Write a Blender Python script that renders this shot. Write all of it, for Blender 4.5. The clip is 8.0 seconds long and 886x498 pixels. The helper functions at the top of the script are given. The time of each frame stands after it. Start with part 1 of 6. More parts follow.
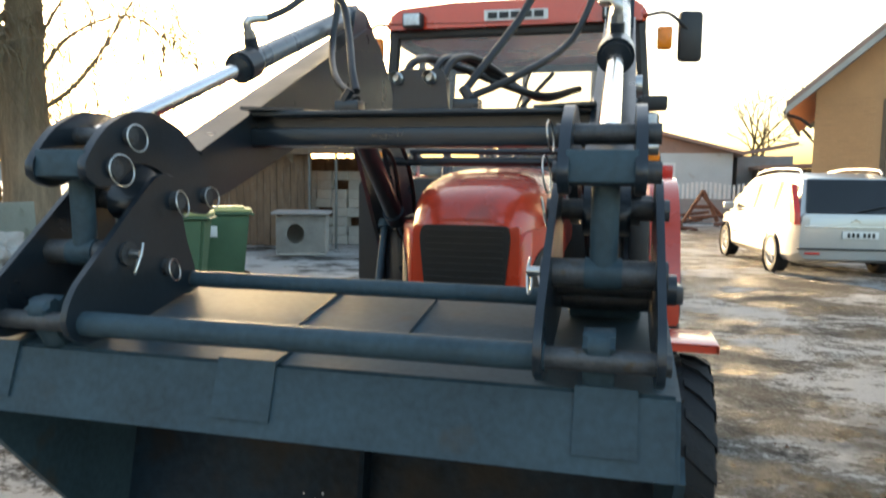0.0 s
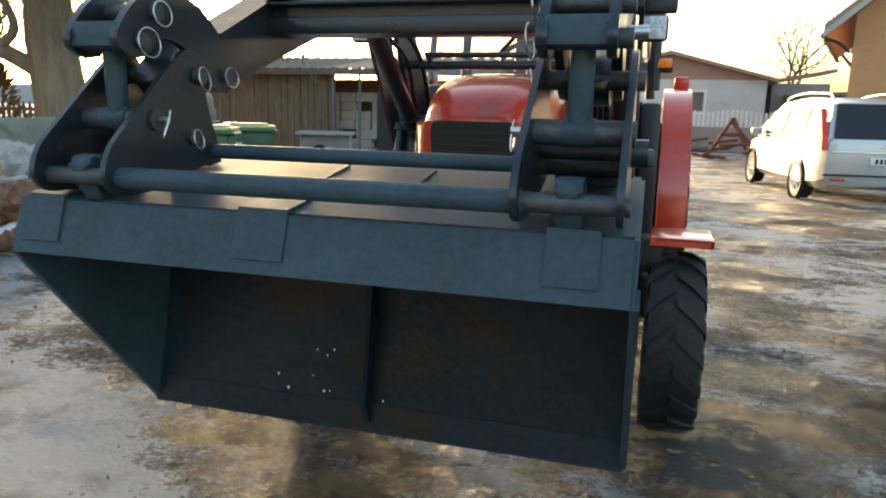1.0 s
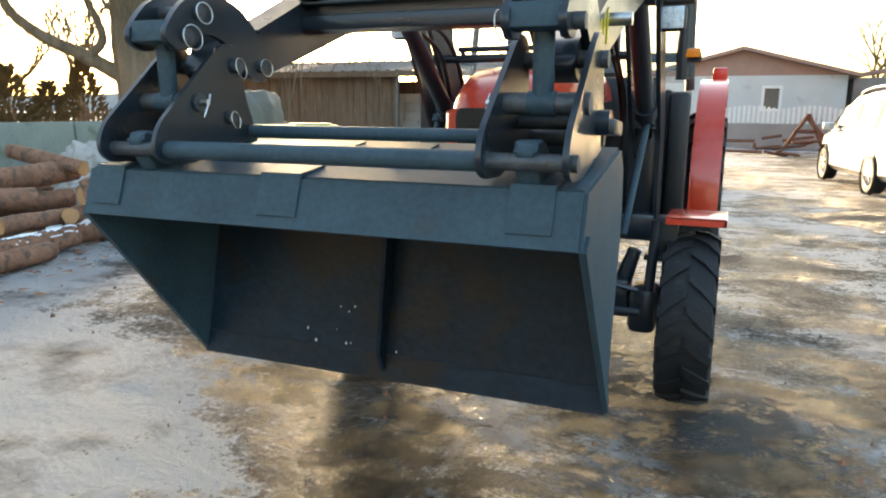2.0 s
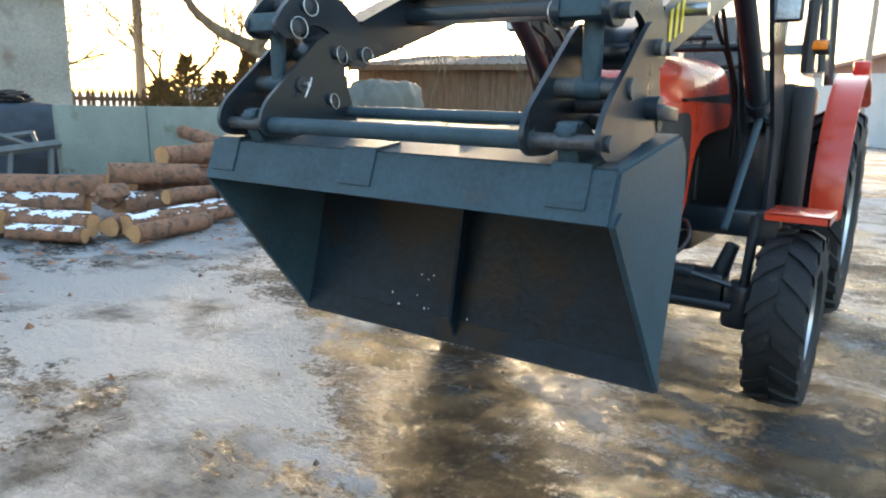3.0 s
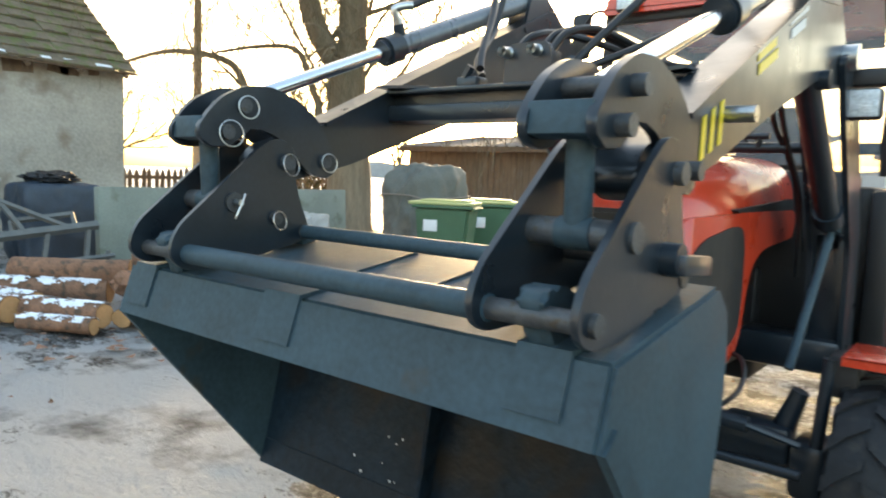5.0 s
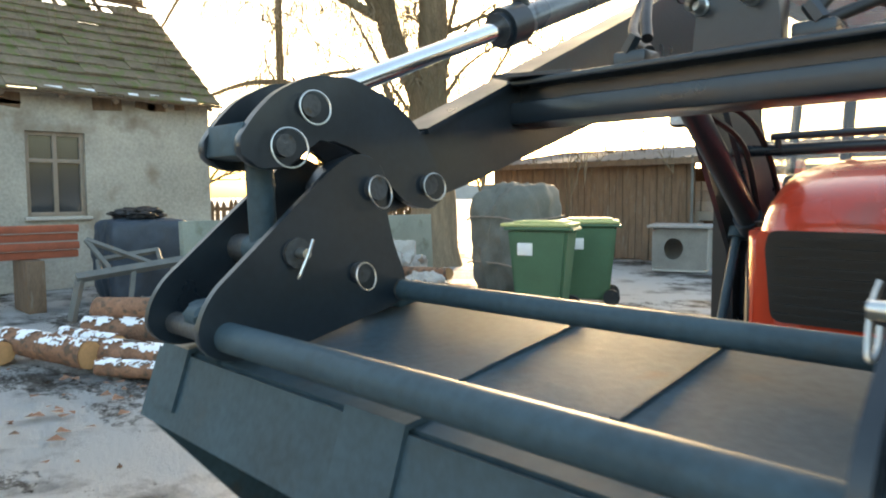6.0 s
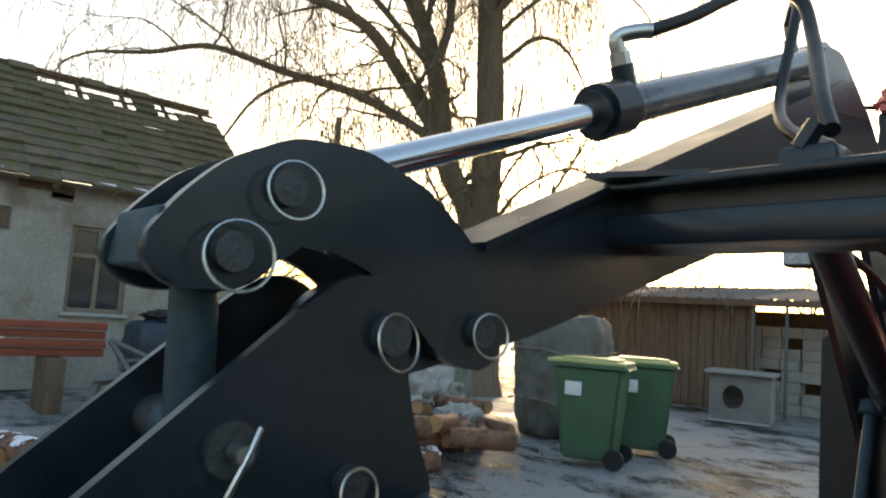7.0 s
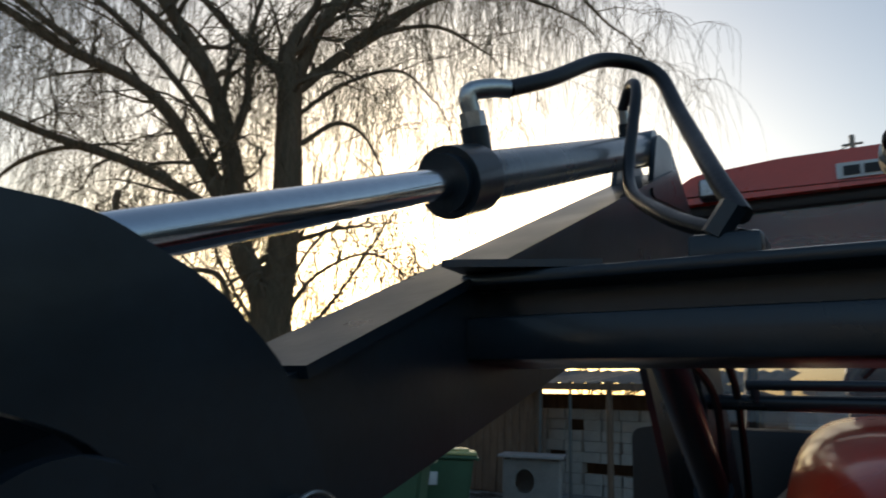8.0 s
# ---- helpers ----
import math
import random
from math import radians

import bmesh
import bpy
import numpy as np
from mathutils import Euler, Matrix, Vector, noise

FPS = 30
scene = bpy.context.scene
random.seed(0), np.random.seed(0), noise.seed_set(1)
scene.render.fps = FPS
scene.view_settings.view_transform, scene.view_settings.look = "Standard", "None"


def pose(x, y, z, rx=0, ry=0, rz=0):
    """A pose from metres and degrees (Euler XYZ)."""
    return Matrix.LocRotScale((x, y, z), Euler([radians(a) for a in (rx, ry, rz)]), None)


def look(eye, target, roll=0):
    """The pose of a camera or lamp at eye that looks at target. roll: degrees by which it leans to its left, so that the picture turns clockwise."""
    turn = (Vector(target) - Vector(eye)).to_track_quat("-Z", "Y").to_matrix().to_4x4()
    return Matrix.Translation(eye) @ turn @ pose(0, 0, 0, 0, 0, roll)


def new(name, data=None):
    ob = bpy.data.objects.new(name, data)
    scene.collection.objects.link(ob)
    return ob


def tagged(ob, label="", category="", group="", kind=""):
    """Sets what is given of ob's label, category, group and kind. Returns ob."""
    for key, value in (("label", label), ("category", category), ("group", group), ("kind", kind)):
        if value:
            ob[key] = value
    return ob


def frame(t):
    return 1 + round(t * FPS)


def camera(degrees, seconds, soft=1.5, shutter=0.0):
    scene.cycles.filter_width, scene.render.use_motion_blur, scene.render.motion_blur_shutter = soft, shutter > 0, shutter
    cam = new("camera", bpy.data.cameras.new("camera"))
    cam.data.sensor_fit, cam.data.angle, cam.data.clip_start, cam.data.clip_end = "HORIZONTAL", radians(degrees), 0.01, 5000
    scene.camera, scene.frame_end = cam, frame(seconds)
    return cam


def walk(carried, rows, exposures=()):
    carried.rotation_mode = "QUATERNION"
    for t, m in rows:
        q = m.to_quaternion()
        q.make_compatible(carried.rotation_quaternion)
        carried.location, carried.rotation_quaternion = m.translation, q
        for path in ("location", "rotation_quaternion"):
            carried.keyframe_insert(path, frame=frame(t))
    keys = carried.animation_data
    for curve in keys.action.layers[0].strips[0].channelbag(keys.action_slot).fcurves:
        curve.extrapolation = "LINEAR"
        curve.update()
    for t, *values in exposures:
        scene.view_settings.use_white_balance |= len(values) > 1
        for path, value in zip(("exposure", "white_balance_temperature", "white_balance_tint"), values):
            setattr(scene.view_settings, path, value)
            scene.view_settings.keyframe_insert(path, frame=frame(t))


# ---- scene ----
cam = camera(64.6, 8.0, soft=1.9, shutter=0.3)
PATH = [
    (0.0, pose(0.564, -1.207, 1.413, 84.56, -0.69, 14.22)),
    (0.5, pose(0.594, -1.253, 1.345, 79.23, -1.51, 13.89)),
    (1.0, pose(0.667, -1.349, 1.302, 78.75, -1.30, 16.36)),
    (1.5, pose(0.794, -1.440, 1.283, 79.62, 0.11, 19.28)),
    (2.8, pose(1.114, -1.584, 1.205, 76.94, -2.00, 30.19)),
    (3.0, pose(1.178, -1.575, 1.225, 78.19, -1.60, 34.00)),
    (3.5, pose(1.336, -1.479, 1.249, 78.47, -3.64, 36.64)),
    (4.0, pose(1.408, -1.253, 1.295, 81.31, -5.09, 35.43)),
    (4.5, pose(1.284, -1.151, 1.322, 83.64, -3.56, 37.06)),
    (5.0, pose(1.064, -1.022, 1.345, 84.14, -2.25, 38.86)),
    (5.2, pose(0.963, -0.919, 1.348, 82.37, 1.09, 44.77)),
    (6.3, pose(0.440, -0.537, 1.354, 88.67, -0.83, 45.55)),
    (6.5, pose(0.370, -0.466, 1.356, 91.39, -0.92, 45.19)),
    (7.0, pose(0.191, -0.295, 1.389, 95.47, -4.02, 48.89)),
    (7.5, pose(0.032, -0.173, 1.429, 100.75, -3.29, 41.70)),
    (8.0, pose(-0.037, -0.107, 1.450, 103.20, -2.09, 32.33)),
]
walk(cam, PATH, exposures=[(0.0, 2.75, 7300, 8), (1.0, 2.68, 7300, 8), (1.5, 2.9, 7300, 8), (3.0, 3.28, 6700, 8), (4.0, 3.35, 7150, 8), (5.0, 3.28, 7650, 8), (6.3, 3.1, 7700, 8), (7.0, 2.15, 7200, 8), (7.5, 1.2, 6400, 8), (8.0, 0.65, 6100, 8)])

# ---- light: a low winter sun behind haze, far behind the tractor ----
SUN_AZ, SUN_EL = 36.0, 8.0
world = bpy.data.worlds.new("winter_sky")
scene.world = world
world.use_nodes = True
wn, wl = world.node_tree.nodes, world.node_tree.links
sky = wn.new("ShaderNodeTexSky")
sky.sky_type = "NISHITA"
sky.sun_disc = False
sky.sun_elevation, sky.sun_rotation = radians(SUN_EL), radians(-SUN_AZ)
sky.air_density, sky.dust_density, sky.ozone_density = 1.0, 4.0, 1.5
wl.new(sky.outputs[0], wn["Background"].inputs[0])
wn["Background"].inputs[1].default_value = 0.15
sun = new("sun", bpy.data.lights.new("sun", "SUN"))
sun.data.energy, sun.data.angle, sun.data.color = 1.35, radians(9), (1.0, 0.8, 0.58)
to_sun = Vector((-math.sin(radians(SUN_AZ)) * math.cos(radians(SUN_EL)), math.cos(radians(SUN_AZ)) * math.cos(radians(SUN_EL)), math.sin(radians(SUN_EL))))
sun.matrix_world = look(to_sun * 60, (0, 0, 0))


# ---- materials ----
def mat(name, base, rough=0.6, metal=0.0, var=0.25, scale=6.0, fine=60.0, bump=0.15, stain=None, stain_at=0.62, stretch=(1, 1, 1), spec=0.5, coat=0.0, rvar=0.15):
    """A surface with a broad and a fine variation, stains of another colour, and relief."""
    m = bpy.data.materials.new(name)
    m.use_nodes = True
    n, l = m.node_tree.nodes, m.node_tree.links
    b = n["Principled BSDF"]
    tc, mp, info = n.new("ShaderNodeTexCoord"), n.new("ShaderNodeMapping"), n.new("ShaderNodeObjectInfo")
    mp.inputs["Scale"].default_value = stretch
    l.new(tc.outputs["Object"], mp.inputs[0])
    off = n.new("ShaderNodeVectorMath")
    off.operation = "ADD"
    l.new(mp.outputs[0], off.inputs[0])
    mul = n.new("ShaderNodeMath")
    mul.operation = "MULTIPLY"
    mul.inputs[1].default_value = 37.0
    l.new(info.outputs["Random"], mul.inputs[0])
    l.new(mul.outputs[0], off.inputs[1])

    def noise_at(sc, detail=6.0):
        x = n.new("ShaderNodeTexNoise")
        x.inputs["Scale"].default_value, x.inputs["Detail"].default_value = sc, detail
        l.new(off.outputs[0], x.inputs["Vector"])
        return x

    big, small = noise_at(scale), noise_at(fine, 4.0)
    ramp = n.new("ShaderNodeValToRGB")
    c = Vector(base[:3])
    ramp.color_ramp.elements[0].position, ramp.color_ramp.elements[1].position = 0.3, 0.7
    ramp.color_ramp.elements[0].color = (*(c * (1 - var)), 1)
    ramp.color_ramp.elements[1].color = (*(c * (1 + var)), 1)
    mix = n.new("ShaderNodeMix")
    mix.inputs[0].default_value = 0.4
    l.new(big.outputs[0], mix.inputs[2])
    l.new(small.outputs[0], mix.inputs[3])
    l.new(mix.outputs[0], ramp.inputs[0])
    out = ramp.outputs[0]
    if stain:
        st = noise_at(scale * 1.7, 10.0)
        sr = n.new("ShaderNodeValToRGB")
        sr.color_ramp.elements[0].position, sr.color_ramp.elements[1].position = stain_at, stain_at + 0.12
        l.new(st.outputs[0], sr.inputs[0])
        sm = n.new("ShaderNodeMix")
        sm.data_type = "RGBA"
        l.new(sr.outputs[0], sm.inputs[0])
        l.new(out, sm.inputs[6])
        sm.inputs[7].default_value = (*stain, 1)
        out = sm.outputs[2]
    l.new(out, b.inputs["Base Color"])
    rr = n.new("ShaderNodeMapRange")
    rr.inputs[3].default_value, rr.inputs[4].default_value = max(rough - rvar, 0.02), min(rough + rvar, 1)
    l.new(big.outputs[0], rr.inputs[0])
    l.new(rr.outputs[0], b.inputs["Roughness"])
    b.inputs["Metallic"].default_value = metal
    b.inputs["Specular IOR Level"].default_value = spec
    b.inputs["Coat Weight"].default_value = coat
    b.inputs["Coat Roughness"].default_value = 0.12
    if bump:
        bp = n.new("ShaderNodeBump")
        bp.inputs["Strength"].default_value, bp.inputs["Distance"].default_value = bump, 0.02
        l.new(mix.outputs[0], bp.inputs["Height"])
        l.new(bp.outputs[0], b.inputs["Normal"])
    return m


def glass(name, tint, rough=0.05, alpha=0.35):
    m = bpy.data.materials.new(name)
    m.use_nodes = True
    b = m.node_tree.nodes["Principled BSDF"]
    b.inputs["Base Color"].default_value = (*tint, 1)
    b.inputs["Roughness"].default_value = rough
    b.inputs["Alpha"].default_value = alpha
    b.inputs["Specular IOR Level"].default_value = 0.8
    return m


STEEL = mat("grey_blue_paint", (0.037, 0.066, 0.083), 0.5, 0.0, 0.35, 5, 70, 0.06, stain=(0.05, 0.052, 0.05), stain_at=0.63, spec=0.22)
# worn steel, its colour lowered to carry the shade inside the bucket
INNER = mat("worn_shaded_bucket_steel", (0.007, 0.0165, 0.026), 0.45, 0.0, 0.75, 2.2, 40, 0.3, stain=(0.017, 0.014, 0.011), stain_at=0.52, spec=0.2)
DARK = mat("black_grey_paint", (0.011, 0.018, 0.025), 0.32, 0.0, 0.3, 8, 80, 0.035, stain=(0.03, 0.027, 0.024), stain_at=0.68, spec=0.5, coat=0.15)
PIN = mat("worn_pin_steel", (0.08, 0.084, 0.088), 0.5, 0.5, 0.35, 30, 150, 0.2, stain=(0.08, 0.06, 0.04), stain_at=0.6)
BARREL = mat("grey_cylinder_paint", (0.12, 0.14, 0.155), 0.3, 0.3, 0.2, 12, 90, 0.05, stain=(0.05, 0.05, 0.05), stain_at=0.62, coat=0.3)
RED = mat("orange_red_paint", (0.62, 0.05, 0.018), 0.28, 0.0, 0.08, 3, 60, 0.03, stain=(0.42, 0.06, 0.03), stain_at=0.66, coat=0.7, rvar=0.08)
BLACK = mat("black_plastic", (0.012, 0.012, 0.013), 0.5, 0, 0.3, 10, 120, 0.1)
RUBBER = mat("tyre_rubber", (0.010, 0.0105, 0.012), 0.7, 0, 0.35, 9, 70, 0.35, stain=(0.032, 0.027, 0.022), stain_at=0.62)
CHROME = mat("chrome", (0.72, 0.74, 0.76), 0.14, 1.0, 0.06, 10, 90, 0.02, rvar=0.05)
ZINC = mat("zinc_steel", (0.55, 0.55, 0.53), 0.32, 1.0, 0.15, 20, 150, 0.1)
HOSE = mat("hose_rubber", (0.012, 0.012, 0.013), 0.45, 0, 0.2, 20, 200, 0.1)
YELLOW = mat("yellow_sticker", (0.75, 0.55, 0.03), 0.4, 0, 0.1, 8, 90, 0.02)
WHITEP = mat("white_print", (0.7, 0.7, 0.68), 0.5, 0, 0.1, 8, 90, 0.02)
LAMPGL = mat("lamp_glass", (0.62, 0.66, 0.68), 0.12, 0.3, 0.25, 60, 160, 0.5)
AMBER = mat("amber_lens", (0.85, 0.22, 0.01), 0.2, 0, 0.15, 40, 120, 0.2)
REDLENS = mat("red_lens", (0.6, 0.03, 0.02), 0.2, 0, 0.15, 40, 120, 0.2)
GLASS = glass("cab_glass", (0.25, 0.3, 0.33), 0.05, 0.45)
CARGL = glass("car_glass", (0.02, 0.025, 0.03), 0.04, 0.93)
WINGL = glass("old_window_glass", (0.05, 0.055, 0.06), 0.08, 0.9)
RIM = mat("silver_rim", (0.5, 0.51, 0.52), 0.35, 0.8, 0.15, 12, 90, 0.08)
CARP = mat("silver_beige_car_paint", (0.45, 0.445, 0.43), 0.3, 0.35, 0.05, 3, 200, 0.02, coat=0.6, rvar=0.05)
PLASTER = mat("weathered_plaster", (0.34, 0.32, 0.28), 0.9, 0, 0.35, 1.0, 24, 0.5, stain=(0.22, 0.18, 0.14), stain_at=0.55)
MOSS = mat("mossy_roof_tile", (0.16, 0.125, 0.085), 0.9, 0, 0.5, 3, 30, 0.5, stain=(0.115, 0.13, 0.045), stain_at=0.5)
BRICKH = mat("orange_brick_wall", (0.5, 0.27, 0.13), 0.85, 0, 0.12, 2, 40, 0.25)
WHITEW = mat("pale_render_wall", (0.5, 0.53, 0.53), 0.85, 0, 0.12, 1, 30, 0.2, stain=(0.4, 0.36, 0.33), stain_at=0.62)
ROOFR = mat("brown_roof_sheet", (0.3, 0.19, 0.15), 0.7, 0, 0.2, 2, 30, 0.2)
GREYS = mat("grey_shed_wall", (0.28, 0.26, 0.25), 0.85, 0, 0.2, 2, 30, 0.2)
WOODO = mat("old_boards", (0.15, 0.1, 0.066), 0.88, 0, 0.4, 4, 40, 0.4, stain=(0.19, 0.16, 0.13), stain_at=0.6, stretch=(3, 3, 0.5))
WOODF = mat("painted_window_wood", (0.24, 0.19, 0.15), 0.7, 0, 0.2, 10, 80, 0.2)
BARK = mat("pine_bark", (0.23, 0.115, 0.068), 0.92, 0, 0.45, 9, 60, 0.8, stain=(0.1, 0.066, 0.045), stain_at=0.52)
CUT = mat("fresh_cut_wood", (0.46, 0.25, 0.11), 0.8, 0, 0.22, 8, 50, 0.3)
WILLOW = mat("willow_bark", (0.2, 0.15, 0.1), 0.95, 0, 0.4, 5, 30, 0.9, stretch=(2, 2, 0.3))
TWIG = mat("willow_twig", (0.13, 0.1, 0.055), 0.85, 0, 0.3, 10, 60, 0.1)
BINGREEN = mat("green_bin_plastic", (0.05, 0.115, 0.058), 0.5, 0, 0.15, 4, 60, 0.08)
BINLID = mat("light_green_lid", (0.4, 0.42, 0.17), 0.55, 0, 0.18, 4, 60, 0.1)
TARP = mat("grey_tarpaulin", (0.115, 0.115, 0.098), 0.7, 0, 0.25, 3, 40, 0.3)
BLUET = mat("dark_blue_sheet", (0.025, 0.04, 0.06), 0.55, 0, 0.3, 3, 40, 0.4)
CONC = mat("green_grey_concrete", (0.21, 0.235, 0.2), 0.9, 0, 0.2, 2, 40, 0.3, stain=(0.14, 0.15, 0.11), stain_at=0.58)
PALEC = mat("pale_concrete", (0.38, 0.36, 0.33), 0.9, 0, 0.2, 4, 40, 0.3)
RUSTR = mat("red_oxide_steel", (0.28, 0.075, 0.04), 0.75, 0.1, 0.3, 5, 60, 0.2)
RUST = mat("rusty_iron", (0.15, 0.07, 0.045), 0.85, 0.2, 0.35, 8, 60, 0.3)
GREYM = mat("grey_machine_paint", (0.115, 0.12, 0.115), 0.7, 0.0, 0.25, 8, 60, 0.2, stain=(0.16, 0.12, 0.09), stain_at=0.62)
SNOW = mat("old_snow", (0.78, 0.8, 0.83), 0.7, 0, 0.08, 6, 50, 0.5)
CONIF = mat("brown_conifer", (0.12, 0.085, 0.035), 0.9, 0, 0.4, 6, 40, 0.3)
POLEW = mat("pole_concrete", (0.3, 0.27, 0.23), 0.9, 0, 0.15, 4, 40, 0.2)
HILL = mat("haze_toned_hill", (0.33, 0.31, 0.3), 1.0, 0, 0.15, 0.05, 0.5, 0.0)


def ground_material():
    m = bpy.data.materials.new("muddy_icy_yard")
    m.use_nodes = True
    n, l = m.node_tree.nodes, m.node_tree.links
    b = n["Principled BSDF"]
    tc = n.new("ShaderNodeTexCoord")

    def noise_at(sc, detail, stretch=(1, 1, 1), rough=0.6):
        mp = n.new("ShaderNodeMapping")
        mp.inputs["Scale"].default_value = stretch
        l.new(tc.outputs["Object"], mp.inputs[0])
        x = n.new("ShaderNodeTexNoise")
        x.inputs["Scale"].default_value, x.inputs["Detail"].default_value, x.inputs["Roughness"].default_value = sc, detail, rough
        l.new(mp.outputs[0], x.inputs["Vector"])
        return x.outputs[0]

    def ramp(src, a, c, lo=(0, 0, 0), hi=(1, 1, 1)):
        r = n.new("ShaderNodeValToRGB")
        r.color_ramp.elements[0].position, r.color_ramp.elements[1].position = a, c
        r.color_ramp.elements[0].color, r.color_ramp.elements[1].color = (*lo, 1), (*hi, 1)
        l.new(src, r.inputs[0])
        return r.outputs[0]

    def blend(f, a, c):
        x = n.new("ShaderNodeMix")
        x.data_type = "RGBA"
        l.new(f, x.inputs[0])
        l.new(a, x.inputs[6])
        if isinstance(c, tuple):
            x.inputs[7].default_value = (*c, 1)
        else:
            l.new(c, x.inputs[7])
        return x.outputs[2]

    broad, mid, fine = noise_at(0.7, 6, (0.75, 1.1, 1)), noise_at(4.6, 12, (0.75, 1.35, 1), 0.76), noise_at(34, 9, (1, 1, 1), 0.7)
    mud = ramp(mid, 0.3, 0.72, (0.014, 0.012, 0.0105), (0.098, 0.087, 0.077))
    mud = blend(ramp(fine, 0.46, 0.66), mud, (0.2, 0.19, 0.178))
    grit = noise_at(120, 4, (1, 1, 1), 0.6)
    mud = blend(ramp(grit, 0.52, 0.66), mud, (0.018, 0.014, 0.01))
    # thin ice and old snow in patches of their own
    add = n.new("ShaderNodeMath")
    add.operation = "MULTIPLY_ADD"
    l.new(mid, add.inputs[0])
    add.inputs[1].default_value = 0.55
    l.new(broad, add.inputs[2])
    sep, west, tot = n.new("ShaderNodeSeparateXYZ"), n.new("ShaderNodeMapRange"), n.new("ShaderNodeMath")
    l.new(tc.outputs["Object"], sep.inputs[0])
    l.new(sep.outputs[0], west.inputs[0])
    west.inputs[1].default_value, west.inputs[2].default_value = -0.8, -4.2
    west.inputs[3].default_value, west.inputs[4].default_value = 0.0, 0.08
    l.new(add.outputs[0], tot.inputs[0])
    l.new(west.outputs[0], tot.inputs[1])
    spk = n.new("ShaderNodeMath")
    spk.operation = "MULTIPLY_ADD"
    l.new(fine, spk.inputs[0])
    spk.inputs[1].default_value = 0.38
    l.new(tot.outputs[0], spk.inputs[2])
    tot = spk
    for cx, cy, ex, gain in ((-1.15, -0.45, 1.0, 0.11), (-2.7, 0.75, 1.2, 0.06)):
        dd, mr, ad = n.new("ShaderNodeVectorMath"), n.new("ShaderNodeMapRange"), n.new("ShaderNodeMath")
        dd.operation = "DISTANCE"
        l.new(tc.outputs["Object"], dd.inputs[0])
        dd.inputs[1].default_value = (cx, cy, 0)
        l.new(dd.outputs["Value"], mr.inputs[0])
        mr.inputs[1].default_value, mr.inputs[2].default_value = 0.3 * ex, ex
        mr.inputs[3].default_value, mr.inputs[4].default_value = gain, 0.0
        l.new(tot.outputs[0], ad.inputs[0])
        l.new(mr.outputs[0], ad.inputs[1])
        tot = ad
    ice = ramp(tot.outputs[0], 0.91, 1.0)
    snow = ramp(tot.outputs[0], 0.985, 1.04)
    col = blend(ice, mud, (0.36, 0.36, 0.36))
    col = blend(snow, col, (0.68, 0.69, 0.70))
    # wet mud, darkened further near the bucket for the shade under it
    dist, near, wsum = n.new("ShaderNodeVectorMath"), n.new("ShaderNodeMapRange"), n.new("ShaderNodeMath")
    dist.operation = "DISTANCE"
    l.new(tc.outputs["Object"], dist.inputs[0])
    dist.inputs[1].default_value = (0.9, 0.9, 0)
    l.new(dist.outputs["Value"], near.inputs[0])
    near.inputs[1].default_value, near.inputs[2].default_value = 0.5, 3.2
    near.inputs[3].default_value, near.inputs[4].default_value = -0.1, 0.02
    l.new(noise_at(1.1, 8, (1, 1, 1), 0.65), wsum.inputs[0])
    l.new(near.outputs[0], wsum.inputs[1])
    wet_shade = wsum.outputs[0]
    col = blend(ramp(wet_shade, 0.36, 0.5, (0.88, 0.88, 0.88), (0, 0, 0)), col, (0.014, 0.0125, 0.011))
    l.new(col, b.inputs["Base Color"])
    wr = ramp(wet_shade, 0.42, 0.6, (0.2, 0.2, 0.2), (0.8, 0.8, 0.8))
    rr = blend(snow, wr, (0.7, 0.7, 0.7))
    l.new(rr, b.inputs["Roughness"])
    b.inputs["Specular IOR Level"].default_value = 0.32
    bp = n.new("ShaderNodeBump")
    bp.inputs["Strength"].default_value, bp.inputs["Distance"].default_value = 1.0, 0.14
    hsum = n.new("ShaderNodeMath")
    hsum.operation = "MULTIPLY_ADD"
    l.new(fine, hsum.inputs[0])
    hsum.inputs[1].default_value = 0.75
    l.new(mid, hsum.inputs[2])
    pit = n.new("ShaderNodeMath")
    pit.operation = "MULTIPLY_ADD"
    l.new(noise_at(15, 8, (0.8, 1.2, 1), 0.75), pit.inputs[0])
    pit.inputs[1].default_value = 0.9
    l.new(hsum.outputs[0], pit.inputs[2])
    l.new(pit.outputs[0], bp.inputs["Height"])
    l.new(bp.outputs[0], b.inputs["Normal"])
    return m


GROUND = ground_material()


# ---- builders ----
def origin(ob):
    v = Vector()
    while ob:
        v = v + ob.location
        ob = ob.parent
    return v


def thing(name, at, label, category, group="", kind=""):
    e = new(name)
    e.location = at
    return tagged(e, label, category, group, kind)


def finish(ob, bm, material, shift, smooth=40.0):
    bmesh.ops.recalc_face_normals(bm, faces=bm.faces)
    bmesh.ops.translate(bm, verts=bm.verts, vec=-shift)
    bm.to_mesh(ob.data)
    bm.free()
    ob.data.materials.append(material)
    if smooth:
        for p in ob.data.polygons:
            p.use_smooth = True
        ob.data.set_sharp_from_angle(angle=radians(smooth))
    return ob


def part(name, bm, material, parent, label="", smooth=40.0):
    """Links a bmesh, given in world places, as one mesh under a thing or a part."""
    ob = new(name, bpy.data.meshes.new(name))
    ob.parent = parent
    finish(ob, bm, material, origin(parent), smooth)
    return tagged(ob, label) if label else ob


def node(name, parent, label=""):
    """A part that only gathers its own pieces."""
    ob = new(name)
    ob.parent = parent
    return tagged(ob, label) if label else ob


